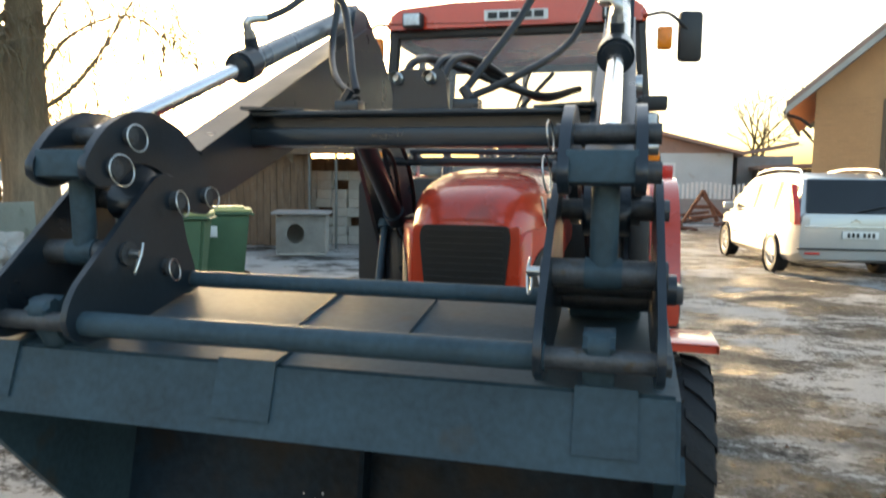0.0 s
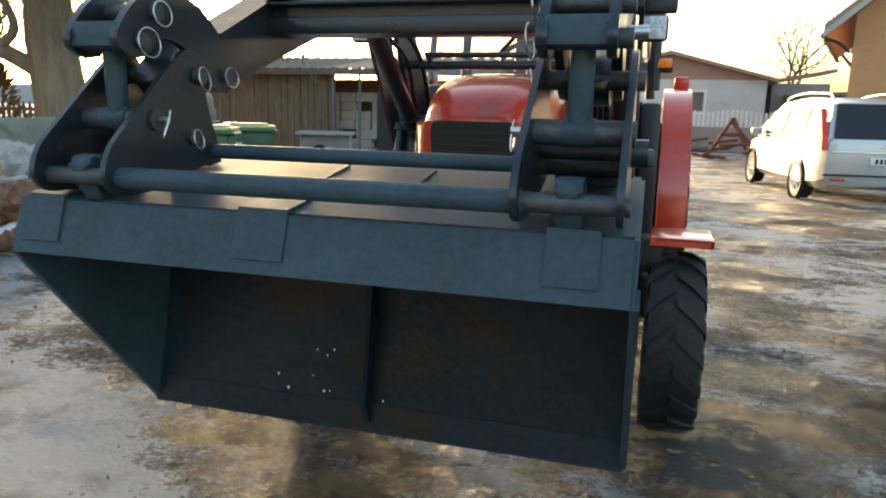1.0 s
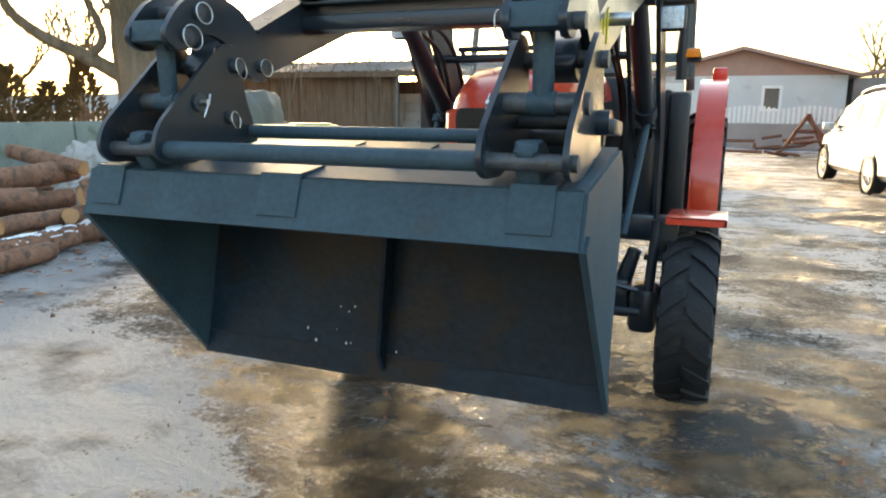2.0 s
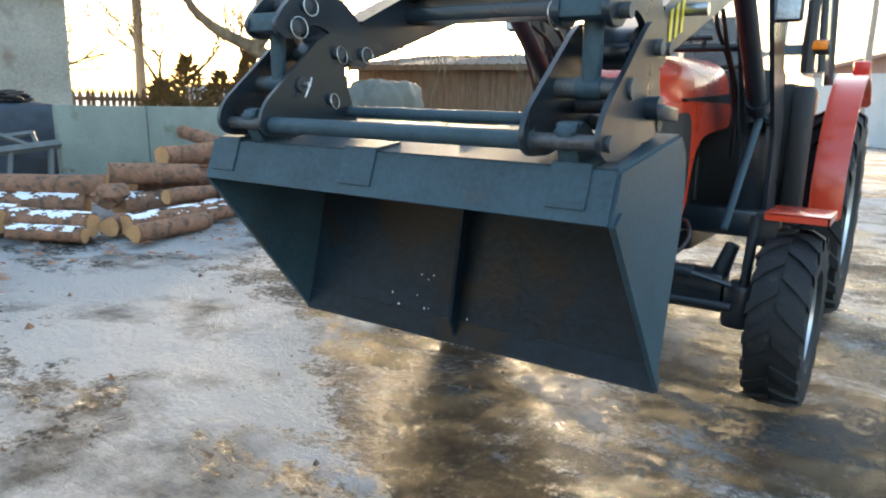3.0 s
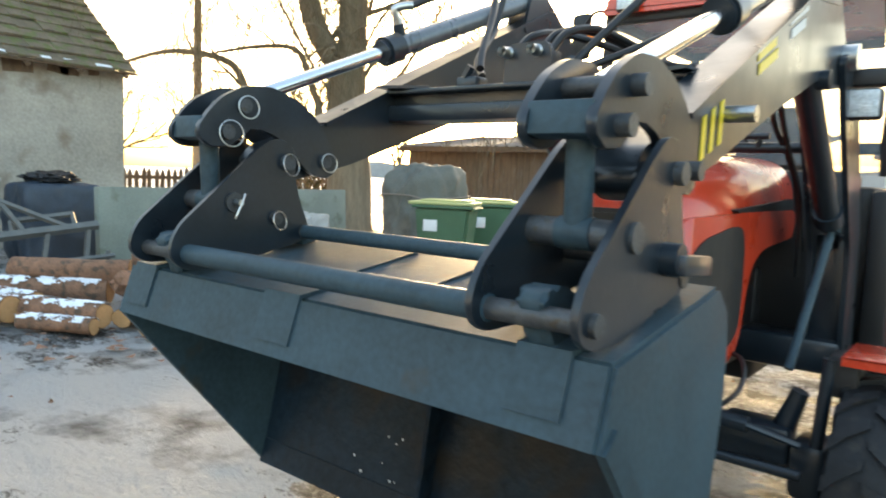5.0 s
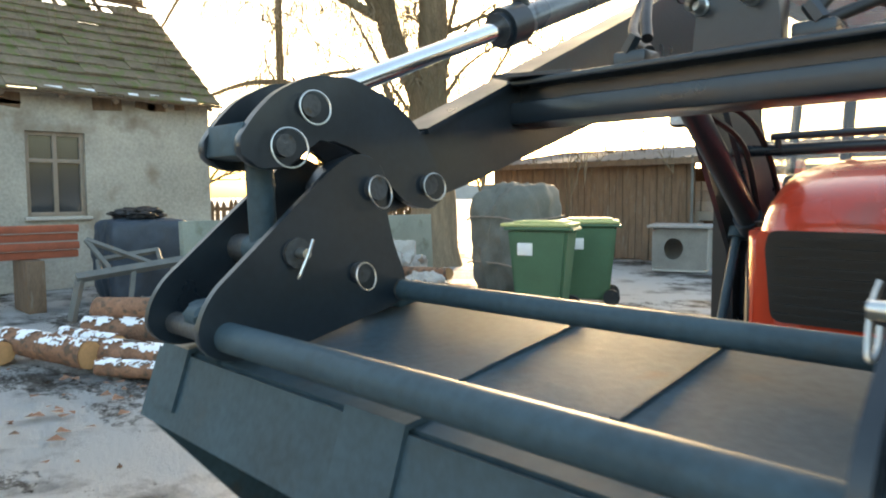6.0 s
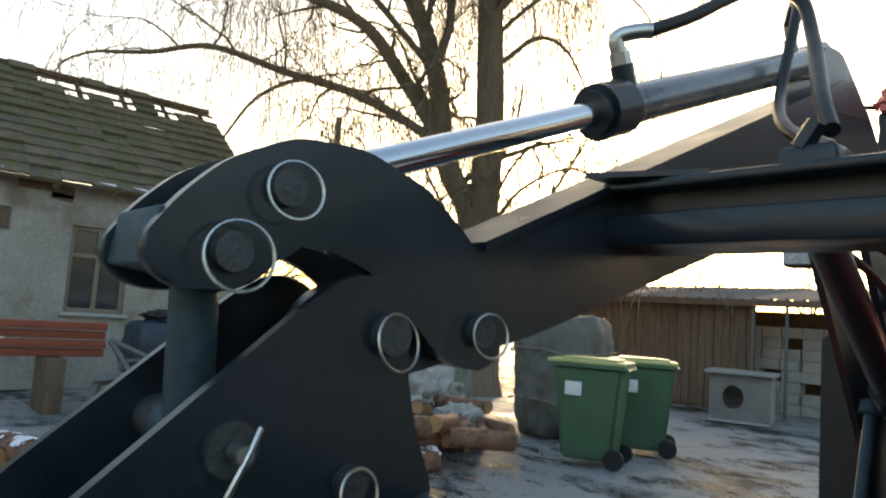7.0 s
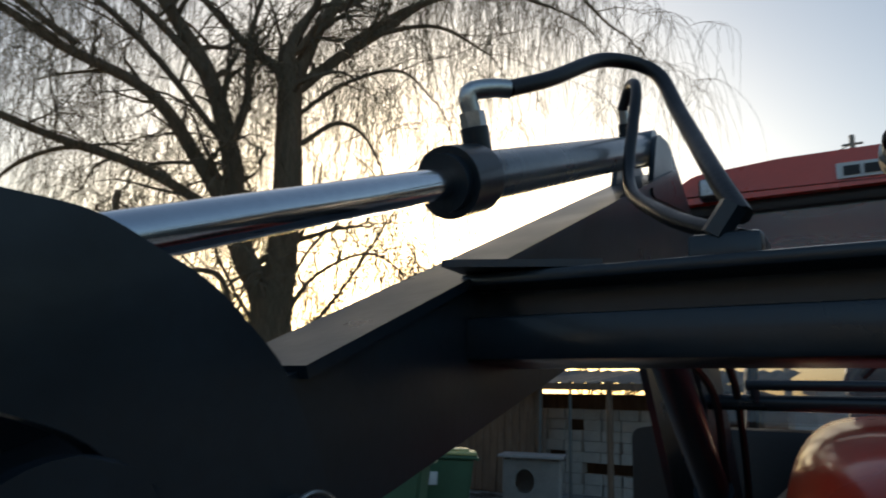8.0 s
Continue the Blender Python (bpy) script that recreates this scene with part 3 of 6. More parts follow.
for s in (-1, 1):
    bm = fresh()
    box(bm, (s * 0.5, 2.33, 2.235), (0.105, 0.06, 0.075), bevel=0.012)
    wl_ = part("work_light", bm, BLACK, tractor)
    bm = fresh()
    box(bm, (s * 0.5, 2.297, 2.235), (0.085, 0.012, 0.058), bevel=0.004)
    part("lens", bm, LAMPGL, wl_)
    # mirror on its arm, with a marker lamp
    bm = fresh()
    box(bm, (s * 0.87, 2.56, 2.15), (0.12, 0.05, 0.25), rz=s * 12, bevel=0.022)
    mir = part("mirror", bm, BLACK, tractor, "black wing mirror")
    bm = fresh()
    sweep(bm, curve_pts([(s * 0.66, 2.45, 2.24), (s * 0.76, 2.48, 2.25), (s * 0.87, 2.55, 2.17)], 5), 0.009, 8)
    part("mirror_arm", bm, BLACK, mir)
    bm = fresh()
    box(bm, (s * 0.745, 2.47, 2.13), (0.07, 0.05, 0.11), bevel=0.012)
    part("marker_lamp", bm, AMBER, tractor, "amber marker lamp")
    # square work lamp on an arm at the loader tower
    bm = fresh()
    box(bm, (s * 0.585, 1.83, 1.745), (0.3, 0.07, 0.06), bevel=0.01)
    part("lamp_arm", bm, BLACK, tractor)
    bm = fresh()
    box(bm, (s * 0.645, 1.80, 1.652), (0.118, 0.06, 0.108), bevel=0.016)
    hl = part("head_lamp", bm, BLACK, tractor)
    bm = fresh()
    box(bm, (s * 0.645, 1.766, 1.652), (0.1, 0.012, 0.092), bevel=0.004)
    part("lens", bm, LAMPGL, hl, "pale square lamp lens")

# ---- front loader ----
loader = thing("front_loader", (0, 1.9, 0), "dark grey front loader with cranked booms and tilt cylinders", "loader")
C, D, A_, B_ = (0.127, 1.366), (0.272, 1.374), (0.012, 1.497), (-0.036, 1.432)
BARF, BARR, LINK, LOCK = (-0.13, 1.13), (0.203, 1.192), (-0.021, 1.255), (0.104, 1.224)
CYLB = (1.38, 2.045)
MID = 0.035
TIP = -4.0  # how far the carrier and bucket are turned about the boom pins


def tipped(p):
    a = radians(TIP)
    y, z = p[0] - C[0], p[1] - C[1]
    return (C[0] + y * math.cos(a) - z * math.sin(a), C[1] + y * math.sin(a) + z * math.cos(a))


def turn_about_pins(ob, shift):
    ob.matrix_basis = Matrix.Translation(Vector((0, *C)) - shift) @ Matrix.Rotation(radians(TIP), 4, "X") @ Matrix.Translation(shift - Vector((0, *C))) @ ob.matrix_basis


for s in (-1, 1):
    xc = MID + s * 0.505
    bm = fresh()
    sheet(bm, round_outline([(0.07, 1.34), (0.10, 1.405), (0.35, 1.496), (1.07, 1.827), (1.44, 1.996), (1.60, 1.985), (1.80, 1.80), (1.77, 1.70), (1.60, 1.70), (1.36, 1.68), (0.96, 1.56), (0.40, 1.37), (0.15, 1.31)], 0.05, 5), xc - 0.042, xc + 0.042, bevel=0.006)
    boom = part("boom", bm, DARK, loader, "dark grey cranked loader boom")
    bm = fresh()
    sheet(bm, [(0.30, 1.472), (1.44, 1.995), (1.436, 2.005), (0.296, 1.482)], xc - 0.052, xc + 0.052)
    part("flange", bm, DARK, boom)
    bm = fresh()
    sheet(bm, round_outline([(1.28, 1.9), (1.33, 2.06), (1.43, 2.07), (1.62, 1.95)], 0.03), xc - 0.046, xc - 0.034)
    sheet(bm, round_outline([(1.28, 1.9), (1.33, 2.06), (1.43, 2.07), (1.62, 1.95)], 0.03), xc + 0.034, xc + 0.046)
    part("ear", bm, DARK, boom)
    # stripes and lettering on the outer side
    xo = xc + s * 0.0425
    if s > 0:
        for i in range(3):
            bm = fresh()
            y0 = 0.375 + i * 0.05
            sheet(bm, [(y0, 1.395 + i * 0.018), (y0 + 0.022, 1.403 + i * 0.018), (y0 + 0.025, 1.49 + i * 0.02), (y0 + 0.003, 1.481 + i * 0.02)], xo, xo + s * 0.002)
            part("stripe", bm, YELLOW, boom, "yellow warning stripe")
        for y0, y1, dz, mt in ((0.72, 0.86, 0.03, YELLOW), (0.73, 0.88, -0.005, YELLOW), (0.98, 1.16, 0.05, WHITEP), (1.0, 1.14, 0.01, WHITEP)):
            bm = fresh()
            sheet(bm, [(y0, 1.46 + 0.2 + (y0 - 0.72) * 0.42 + dz - 0.05), (y1, 1.66 + (y1 - 0.72) * 0.42 + dz - 0.05), (y1, 1.685 + (y1 - 0.72) * 0.42 + dz - 0.05), (y0, 1.685 + (y0 - 0.72) * 0.42 + dz - 0.05)], xo, xo + s * 0.002)
            part("lettering_bar", bm, mt, boom)
    bm = fresh()
    rod(bm, (xc + s * 0.042, 0.52, 1.50), (xc + s * 0.105, 0.52, 1.50), 0.018)
    part("stub_pin", bm, ZINC, boom)
    bm = fresh()
    rod(bm, (xc + s * 0.042, 1.72, 1.80), (xc + s * 0.09, 1.72, 1.80), 0.045)
    part("pivot_cap", bm, ZINC, boom)
    # tower, lift cylinder and brace beside the engine
    bm = fresh()
    sheet(bm, round_outline([(1.62, 1.78), (1.80, 1.86), (1.93, 1.72), (2.28, 1.2), (2.36, 0.62), (2.12, 0.6), (2.08, 1.12), (1.72, 1.62)], 0.04), s * 0.455, s * 0.475)
    sheet(bm, round_outline([(1.62, 1.78), (1.80, 1.86), (1.93, 1.72), (2.28, 1.2), (2.36, 0.62), (2.12, 0.6), (2.08, 1.12), (1.72, 1.62)], 0.04), s * 0.585, s * 0.605)
    box(bm, (s * 0.53, 2.2, 0.9), (0.13, 0.1, 0.55), bevel=0.01)
    box(bm, (s * 0.4, 2.2, 0.68), (0.4, 0.2, 0.14), bevel=0.02)
    part("tower", bm, DARK, loader)
    bm = fresh()
    rod(bm, (xc, 1.38, 1.70), (xc, 1.95, 1.26), 0.042)
    rod(bm, (xc, 1.93, 1.275), (xc, 1.985, 1.235), 0.052)
    rod(bm, (xc - 0.07, 1.40, 1.685), (xc + 0.07, 1.40, 1.685), 0.03)
    lift = part("lift_cylinder", bm, DARK, loader)
    bm = fresh()
    rod(bm, (xc, 1.97, 1.245), (xc, 2.10, 1.14), 0.022)
    part("rod", bm, CHROME, lift)
    bm = fresh()
    rod(bm, (s * 0.545, 2.03, 1.21), (s * 0.5, 1.72, 0.70), 0.017)
    rod(bm, (s * 0.545, 2.035, 1.225), (s * 0.545, 2.02, 1.19), 0.032)
    part("brace", bm, STEEL, loader, "blue-grey brace rod")
    bm = fresh()
    sweep(bm, curve_pts([(s * 0.45, 1.5, 1.62), (s * 0.42, 1.75, 1.52), (s * 0.44, 1.95, 1.3), (s * 0.42, 2.1, 1.0)], 6), 0.011, 6)
    sweep(bm, curve_pts([(s * 0.46, 1.45, 1.66), (s * 0.38, 1.7, 1.6), (s * 0.4, 2.0, 1.4), (s * 0.42, 2.15, 1.1)], 6), 0.011, 6)
    part("hose", bm, HOSE, loader)
    # curved tilt link: two plates with a bridge across the tip
    ban = [(-0.115, 1.43), (-0.085, 1.475), (-0.045, 1.515), (0.02, 1.548), (0.1, 1.552), (0.185, 1.525), (0.25, 1.48), (0.30, 1.41), (0.318, 1.36), (0.295, 1.328), (0.245, 1.332), (0.205, 1.352), (0.165, 1.392), (0.11, 1.432), (0.05, 1.448), (0.02, 1.44), (-0.005, 1.408), (-0.05, 1.392), (-0.095, 1.402)]
    link = node("tilt_link", loader)
    for k in (-1, 1):
        bm = fresh()
        x0 = xc + k * (0.056 if k == -s else 0.044)
        sheet(bm, round_outline(ban, 0.02, 3), x0, x0 + k * 0.018, bevel=0.003)
        part("link_plate", bm, DARK, link, "black curved link plate")
    bm = fresh()
    box(bm, (xc - s * 0.006, -0.078, 1.438), (0.112, 0.045, 0.052), bevel=0.004, rx=-8)
    part("link_bridge", bm, STEEL, link, "grey welded bridge plate")
    for p in (A_, B_, D):
        bm = fresh()
        rod(bm, (xc - 0.086, *p), (xc + 0.086, *p), 0.018)
        part("link_pin", bm, PIN, link, "worn steel pin")
    # push rod down to the carrier
    bm = fresh()
    rod(bm, (xc, *B_), (xc, *tipped(LINK)), 0.023, seg=20)
    rod(bm, (xc - 0.03, *tipped(LINK)), (xc + 0.03, *tipped(LINK)), 0.027)
    part("push_rod", bm, STEEL, loader, "grey round push rod")
    # tilt cylinder
    ax, bx = Vector((xc, *A_)), Vector((xc, *CYLB))
    dr = (bx - ax).normalized()
    bm = fresh()
    rod(bm, ax + dr * 0.64, bx, 0.034, seg=24)
    rod(bm, (xc - 0.03, *CYLB), (xc + 0.03, *CYLB), 0.04)
    cyl = part("tilt_cylinder", bm, BARREL, loader, "grey tilt cylinder barrel")
    bm = fresh()
    rod(bm, ax, ax + dr * 0.63, 0.0195, seg=24)
    part("rod", bm, CHROME, cyl, "chrome piston rod")
    bm = fresh()
    rod(bm, ax + dr * 0.60, ax + dr * 0.665, 0.045, seg=24)
    rod(bm, ax + dr * 0.585, ax + dr * 0.60, 0.036, seg=24)
    part("collar", bm, DARK, cyl, "black cylinder collar")
    up = dr.cross(Vector((1, 0, 0))).normalized() * -1
    if up.z < 0:
        up = -up
    p1, p2 = ax + dr * 0.69 + up * 0.03, ax + dr * 1.36 + up * 0.03
    bm = fresh()
    rod(bm, p1, p1 + up * 0.035, 0.019, seg=12)
    part("port", bm, DARK, cyl)
    bm = fresh()
    rod(bm, p2, p2 + up * 0.03, 0.014, seg=6)
    part("port", bm, DARK, cyl)
    e1 = p1 + up * 0.075
    bm = fresh()
    rod(bm, p1 + up * 0.035, p1 + up * 0.055, 0.017, seg=6)
    sweep(bm, curve_pts([p1 + up * 0.05, e1 + up * 0.004, e1 + Vector((-s * 0.02, 0.02, 0.016)), e1 + Vector((-s * 0.036, 0.04, 0.02))], 4), 0.013, 10)
    part("elbow", bm, ZINC, cyl, "zinc elbow fitting")
    bm = fresh()
    sweep(bm, [p2 + up * 0.03, p2 + up * 0.06], 0.011, 8)
    part("elbow", bm, ZINC, cyl, "zinc elbow fitting")
    bm = fresh()
    h0 = e1 + Vector((-s * 0.036, 0.04, 0.02))
    sweep(bm, curve_pts([h0, h0 + Vector((-s * 0.028, 0.075, 0.042)), (s * 0.37, 0.85, 1.99), (s * 0.31, 0.905, 1.98), (s * 0.26, 0.845, 1.875), (s * 0.19, 0.70, 1.728), (s * 0.155, 0.642, 1.66)], 8), 0.0115, 10)
    part("hose", bm, HOSE, cyl, "black hydraulic hose")
    bm = fresh()
    q = p2 + up * 0.06
    sweep(bm, curve_pts([q, q + Vector((-s * 0.03, -0.04, 0.03)), q + Vector((-s * 0.06, -0.1, -0.02)), (s * 0.40, 1.05, 1.86), (s * 0.28, 0.8, 1.72), (s * 0.16, 0.66, 1.64)], 8), 0.011, 10)
    part("hose", bm, HOSE, cyl, "black hydraulic hose")
    # carrier plates
    plate = [(-0.178, 1.12), (-0.174, 1.16), (-0.155, 1.197), (-0.05, 1.302), (0.04, 1.392), (0.075, 1.418), (0.11, 1.424), (0.152, 1.404), (0.158, 1.335), (0.178, 1.275), (0.208, 1.22), (0.214, 1.188), (0.19, 1.165), (0.10, 1.14), (-0.04, 1.098), (-0.14, 1.092)]
    carrier = node("carrier", loader)
    for k in (-1, 1):
        bm = fresh()
        x0 = xc + k * 0.082
        sheet(bm, round_outline(plate, 0.02, 3), x0, x0 + k * 0.013, bevel=0.002)
        part("carrier_plate", bm, DARK, carrier, "black bucket carrier plate")
    bm = fresh()
    for p, hw, r in ((LINK, 0.102, 0.024), (C, 0.11, 0.02), (LOCK, 0.105, 0.018), (BARR, 0.098, 0.02), (BARF, 0.105, 0.018)):
        bm = fresh()
        rod(bm, (xc - hw, *p), (xc + hw, *p), r)
        part("cross_pin", bm, PIN, carrier, "worn steel pin")
    # spring rings and clips on the inner side, locking handle on the outer side
    xi = xc - s * 0.104
    for p, r in ((C, 0.028), (LOCK, 0.023)):
        bm = fresh()
        ring(bm, (xi - s * 0.012, p[0], p[1] - 0.006), r, 0.0017, (1, 0.15, 0.2))
        part("spring_ring", bm, ZINC, carrier, "bright spring ring")
    xi2 = xc - s * 0.08
    for p, r in ((A_, 0.027), (B_, 0.031), (D, 0.025)):
        bm = fresh()
        ring(bm, (xi2 - s * 0.016, p[0], p[1] - 0.004), r, 0.0017, (1, -0.1, 0.12))
        part("spring_ring", bm, ZINC, link, "bright spring ring")
    bm = fresh()
    rod(bm, (xi, *LINK), (xi - s * 0.022, *LINK), 0.008)
    sweep(bm, curve_pts([(xi - s * 0.018, LINK[0] + 0.012, LINK[1] + 0.022), (xi - s * 0.021, LINK[0] + 0.003, LINK[1]), (xi - s * 0.018, LINK[0] - 0.01, LINK[1] - 0.036), (xi - s * 0.014, LINK[0] - 0.004, LINK[1] - 0.03), (xi - s * 0.014, LINK[0] + 0.002, LINK[1] - 0.012)], 5), 0.0028, 6)
    part("linch_pin", bm, ZINC, carrier, "bright linch pin")
    bm = fresh()
    rod(bm, (xc + s * 0.095, *LOCK), (xc + s * 0.125, *LOCK), 0.028, seg=12)
    box(bm, (xc + s * 0.12, LOCK[0] + 0.05, LOCK[1] - 0.008), (0.035, 0.13, 0.034), bevel=0.005)
    part("lock_handle", bm, DARK, carrier)
    turn_about_pins(carrier, origin(loader))

tubes = node("carrier_tubes", loader)
bm = fresh()
rod(bm, (-0.39, *BARF), (0.46, *BARF), 0.0225, seg=24)
part("front_tube", bm, STEEL, tubes, "grey round cross tube")
bm = fresh()
rod(bm, (-0.39, *BARR), (0.46, *BARR), 0.018, seg=20)
part("rear_tube", bm, STEEL, tubes, "dark thin cross tube")
turn_about_pins(tubes, origin(loader))
bm = fresh()
box(bm, (MID, 0.615, 1.530), (0.93, 0.125, 0.048), bevel=0.006)
box(bm, (MID, 0.63, 1.568), (0.93, 0.085, 0.04))
box(bm, (MID, 0.612, 1.592), (0.93, 0.145, 0.014), bevel=0.004)
for s in (-1, 1):
    sheet(bm, [(MID + s * 0.465, 0.50), (MID + s * 0.465, 0.86), (MID + s * 0.31, 0.66), (MID + s * 0.31, 0.56)], 1.600, 1.608, "z")
part("cross_beam", bm, DARK, loader, "dark grey square cross beam")
bm = fresh()
sheet(bm, round_outline([(-0.03, 1.59), (0.125, 1.59), (0.115, 1.69), (0.10, 1.705), (-0.005, 1.705), (-0.02, 1.69)], 0.008), 0.575, 0.587, "y")
box(bm, (0.048, 0.61, 1.64), (0.13, 0.06, 0.09), bevel=0.006)
coup = part("coupler_bracket", bm, DARK, loader, "black bracket with hydraulic couplers")
for x in (-0.015, 0.075):
    bm = fresh()
    lathe(bm, [(0.006, -0.002), (0.010, -0.002), (0.011, -0.03), (0.0145, -0.03), (0.0165, -0.028), (0.0165, 0.0), (0.0135, 0.003), (0.0135, 0.03)], pose(x, 0.572, 1.682, 90), 16)
    rod(bm, (x, 0.565, 1.682), (x, 0.58, 1.682), 0.01)
    part("coupler", bm, ZINC, coup, "silver hydraulic coupler")
bm = fresh()
for i, x in enumerate((-0.01, 0.07, 0.1)):
    sweep(bm, curve_pts([(x, 0.60, 1.68), (x + 0.02, 0.66, 1.74), (x + 0.06, 0.8, 1.76), (0.3, 0.95 + 0.04 * i, 1.68), (0.42, 1.15, 1.72)], 7), 0.011, 8)
part("hose", bm, HOSE, loader, "black hydraulic hoses")
for s in (-1, 1):
    bm = fresh()
    box(bm, (s * 0.165, 0.62, 1.612), (0.07, 0.06, 0.04), bevel=0.006)
    rod(bm, (s * 0.175, 0.60, 1.63), (s * 0.155, 0.60, 1.66), 0.014, seg=6)
    part("hose_clamp", bm, DARK, loader)
bm = fresh()
rod(bm, (-0.5, 1.86, 1.505), (0.5, 1.86, 1.505), 0.02)
rod(bm, (-0.36, 1.84, 1.548), (0.34, 1.84, 1.548), 0.013)
for x in (-0.34, 0.3):
    rod(bm, (x, 1.85, 1.505), (x, 1.84, 1.55), 0.012)
part("guard_bar", bm, DARK, loader)

# ---- bucket ----
bucket = thing("loader_bucket", (0, 0.15, 0.47), "blue-grey steel loader bucket hooked on and tipped forward", "bucket")
W = 0.655
FL, TL, BR, K1, K2, K3, LIP = (-0.13, 0.955), (-0.10, 1.072), (0.325, 1.168), (0.382, 1.125), (0.405, 1.04), (0.412, 0.93), (0.345, 0.468)


def band(a, b, t, x0=-W, x1=W):
    """A steel sheet between two points of the side view."""
    a, b = Vector(a), Vector(b)
    d = (b - a).normalized()
    nrm = Vector((-d.y, d.x)) * t
    return sheet(fresh(), [tuple(a), tuple(b), tuple(b + nrm), tuple(a + nrm)], x0, x1)


part("front_strip", band(FL, TL, 0.012), STEEL, bucket, "blue-grey folded front strip")
part("top_sheet", band(TL, BR, 0.007), STEEL, bucket, "blue-grey top sheet")
bm = fresh()
prof = [Vector(p) for p in (BR, K1, K2, K3, LIP)]
inn = [Vector((p[0] - 0.008, p[1] - 0.002)) for p in prof]
sheet(bm, [tuple(p) for p in prof] + [tuple(p) for p in reversed(inn)], -W, W)
part("floor_sheet", bm, INNER, bucket, "worn bucket floor, shade darkened into its blue-black")
bm = fresh()
sheet(bm, [(LIP[0] - 0.012, LIP[1] - 0.004), (LIP[0] + 0.004, LIP[1] - 0.004), (LIP[0] + 0.014, LIP[1] + 0.07), (LIP[0], LIP[1] + 0.07)], -W - 0.006, W + 0.006)
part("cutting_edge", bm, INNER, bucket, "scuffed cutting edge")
for s in (-1, 1):
    bm = fresh()
    sheet(bm, [FL, TL, BR, K1, K2, K3, LIP], s * W, s * (W + 0.008))
    part("side_plate", bm, STEEL, bucket, "blue-grey side plate")
    bm = fresh()
    a, b = Vector(FL), Vector(LIP)
    d = (b - a).normalized()
    nn = Vector((d.y, -d.x)) * -0.045
    sheet(bm, [tuple(a), tuple(b), tuple(b + nn * 0.6 - d * 0.03), tuple(a + nn)], s * (W + 0.008), s * (W + 0.016))
    part("side_edge", bm, STEEL, bucket)
bm = fresh()
sheet(bm, [(-0.06, 1.07), (0.10, 1.11), (0.30, 1.15), (0.39, 1.02), (0.395, 0.9), (0.335, 0.49), (0.30, 0.55), (0.33, 0.9), (0.30, 1.03), (0.24, 1.08)], -0.006, 0.006)
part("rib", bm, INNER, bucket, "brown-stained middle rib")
dfront = (Vector(TL) - Vector(FL)).normalized()
nf = Vector((-dfront.y, dfront.x))
for x0, x1 in ((-0.63, -0.535), (-0.11, 0.0), (0.505, 0.60)):
    bm = fresh()
    a = Vector(FL) + dfront * 0.028 + nf * 0.011
    b = Vector(TL) + nf * 0.011 + dfront * 0.004
    c = Vector(TL) + Vector((0.09, 0.026))
    sheet(bm, [tuple(a), tuple(b), tuple(c), tuple(c + Vector((0, 0.008))), tuple(b + nf * 0.007 + dfront * 0.006), tuple(a + nf * 0.007)], x0, x1)
    part("wear_tab", bm, STEEL, bucket, "folded wear tab")
for x0, x1, y0, y1 in ((-0.03, 0.03, 0.0, 0.29), (0.2, 0.24, 0.02, 0.28)):
    bm = fresh()
    z = lambda y: TL[1] + (y - TL[0]) * (BR[1] - TL[1]) / (BR[0] - TL[0]) + 0.006
    sheet(bm, [(y0, z(y0)), (y1, z(y1)), (y1, z(y1) + 0.007), (y0, z(y0) + 0.007)], x0 - 0.03, x0 - 0.018)
    part("weld_strip", bm, STEEL, bucket)
for s in (-1, 1):
    bm = fresh()
    hk = [(-0.105, 1.072), (-0.122, 1.115), (-0.148, 1.14), (-0.146, 1.163), (-0.115, 1.178), (-0.075, 1.172), (-0.03, 1.15), (0.02, 1.118), (0.05, 1.09)]
    sheet(bm, round_outline(hk, 0.012, 3), MID + s * 0.505 - 0.024, MID + s * 0.505 + 0.024, bevel=0.008)
    part("hook", bm, STEEL, bucket, "rounded grey hook lug")
    bm = fresh()
    box(bm, (MID + s * 0.505, 0.24, 1.178), (0.14, 0.05, 0.04), bevel=0.006, rx=14)
    part("rear_lug", bm, STEEL, bucket)
# paint flakes on the floor of the bucket
bm = fresh()
rnd = random.Random(4)
for i in range(14):
    z = rnd.uniform(0.52, 0.68)
    y = LIP[0] + (z - LIP[1]) * (K3[0] - LIP[0]) / (K3[1] - LIP[1]) - 0.0095
    x, q = -0.19 + rnd.gauss(0, 0.09), rnd.uniform(0.002, 0.007)
    bm.faces.new([bm.verts.new((x + q * math.cos(k * 1.26 + i) * rnd.uniform(0.5, 1), y, z + q * math.sin(k * 1.26 + i))) for k in range(5)])
tagged(part("paint_flake", bm, WHITEP, bucket), kind="stuff")
bucket.matrix_basis = Matrix.Translation((0, *C)) @ Matrix.Rotation(radians(TIP), 4, "X") @ Matrix.Translation((0, -C[0], -C[1])) @ bucket.matrix_basis


# ---- house on the far side of the yard ----
def local_box(bm, c, s, m, bevel=0.0):
    b2 = fresh()
    box(b2, c, s, bevel=bevel)
    bmesh.ops.transform(b2, matrix=m, verts=b2.verts)
    me = bpy.data.meshes.new("tmp")
    b2.to_mesh(me)
    b2.free()
    bm.from_mesh(me)
    bpy.data.meshes.remove(me)
    return bm


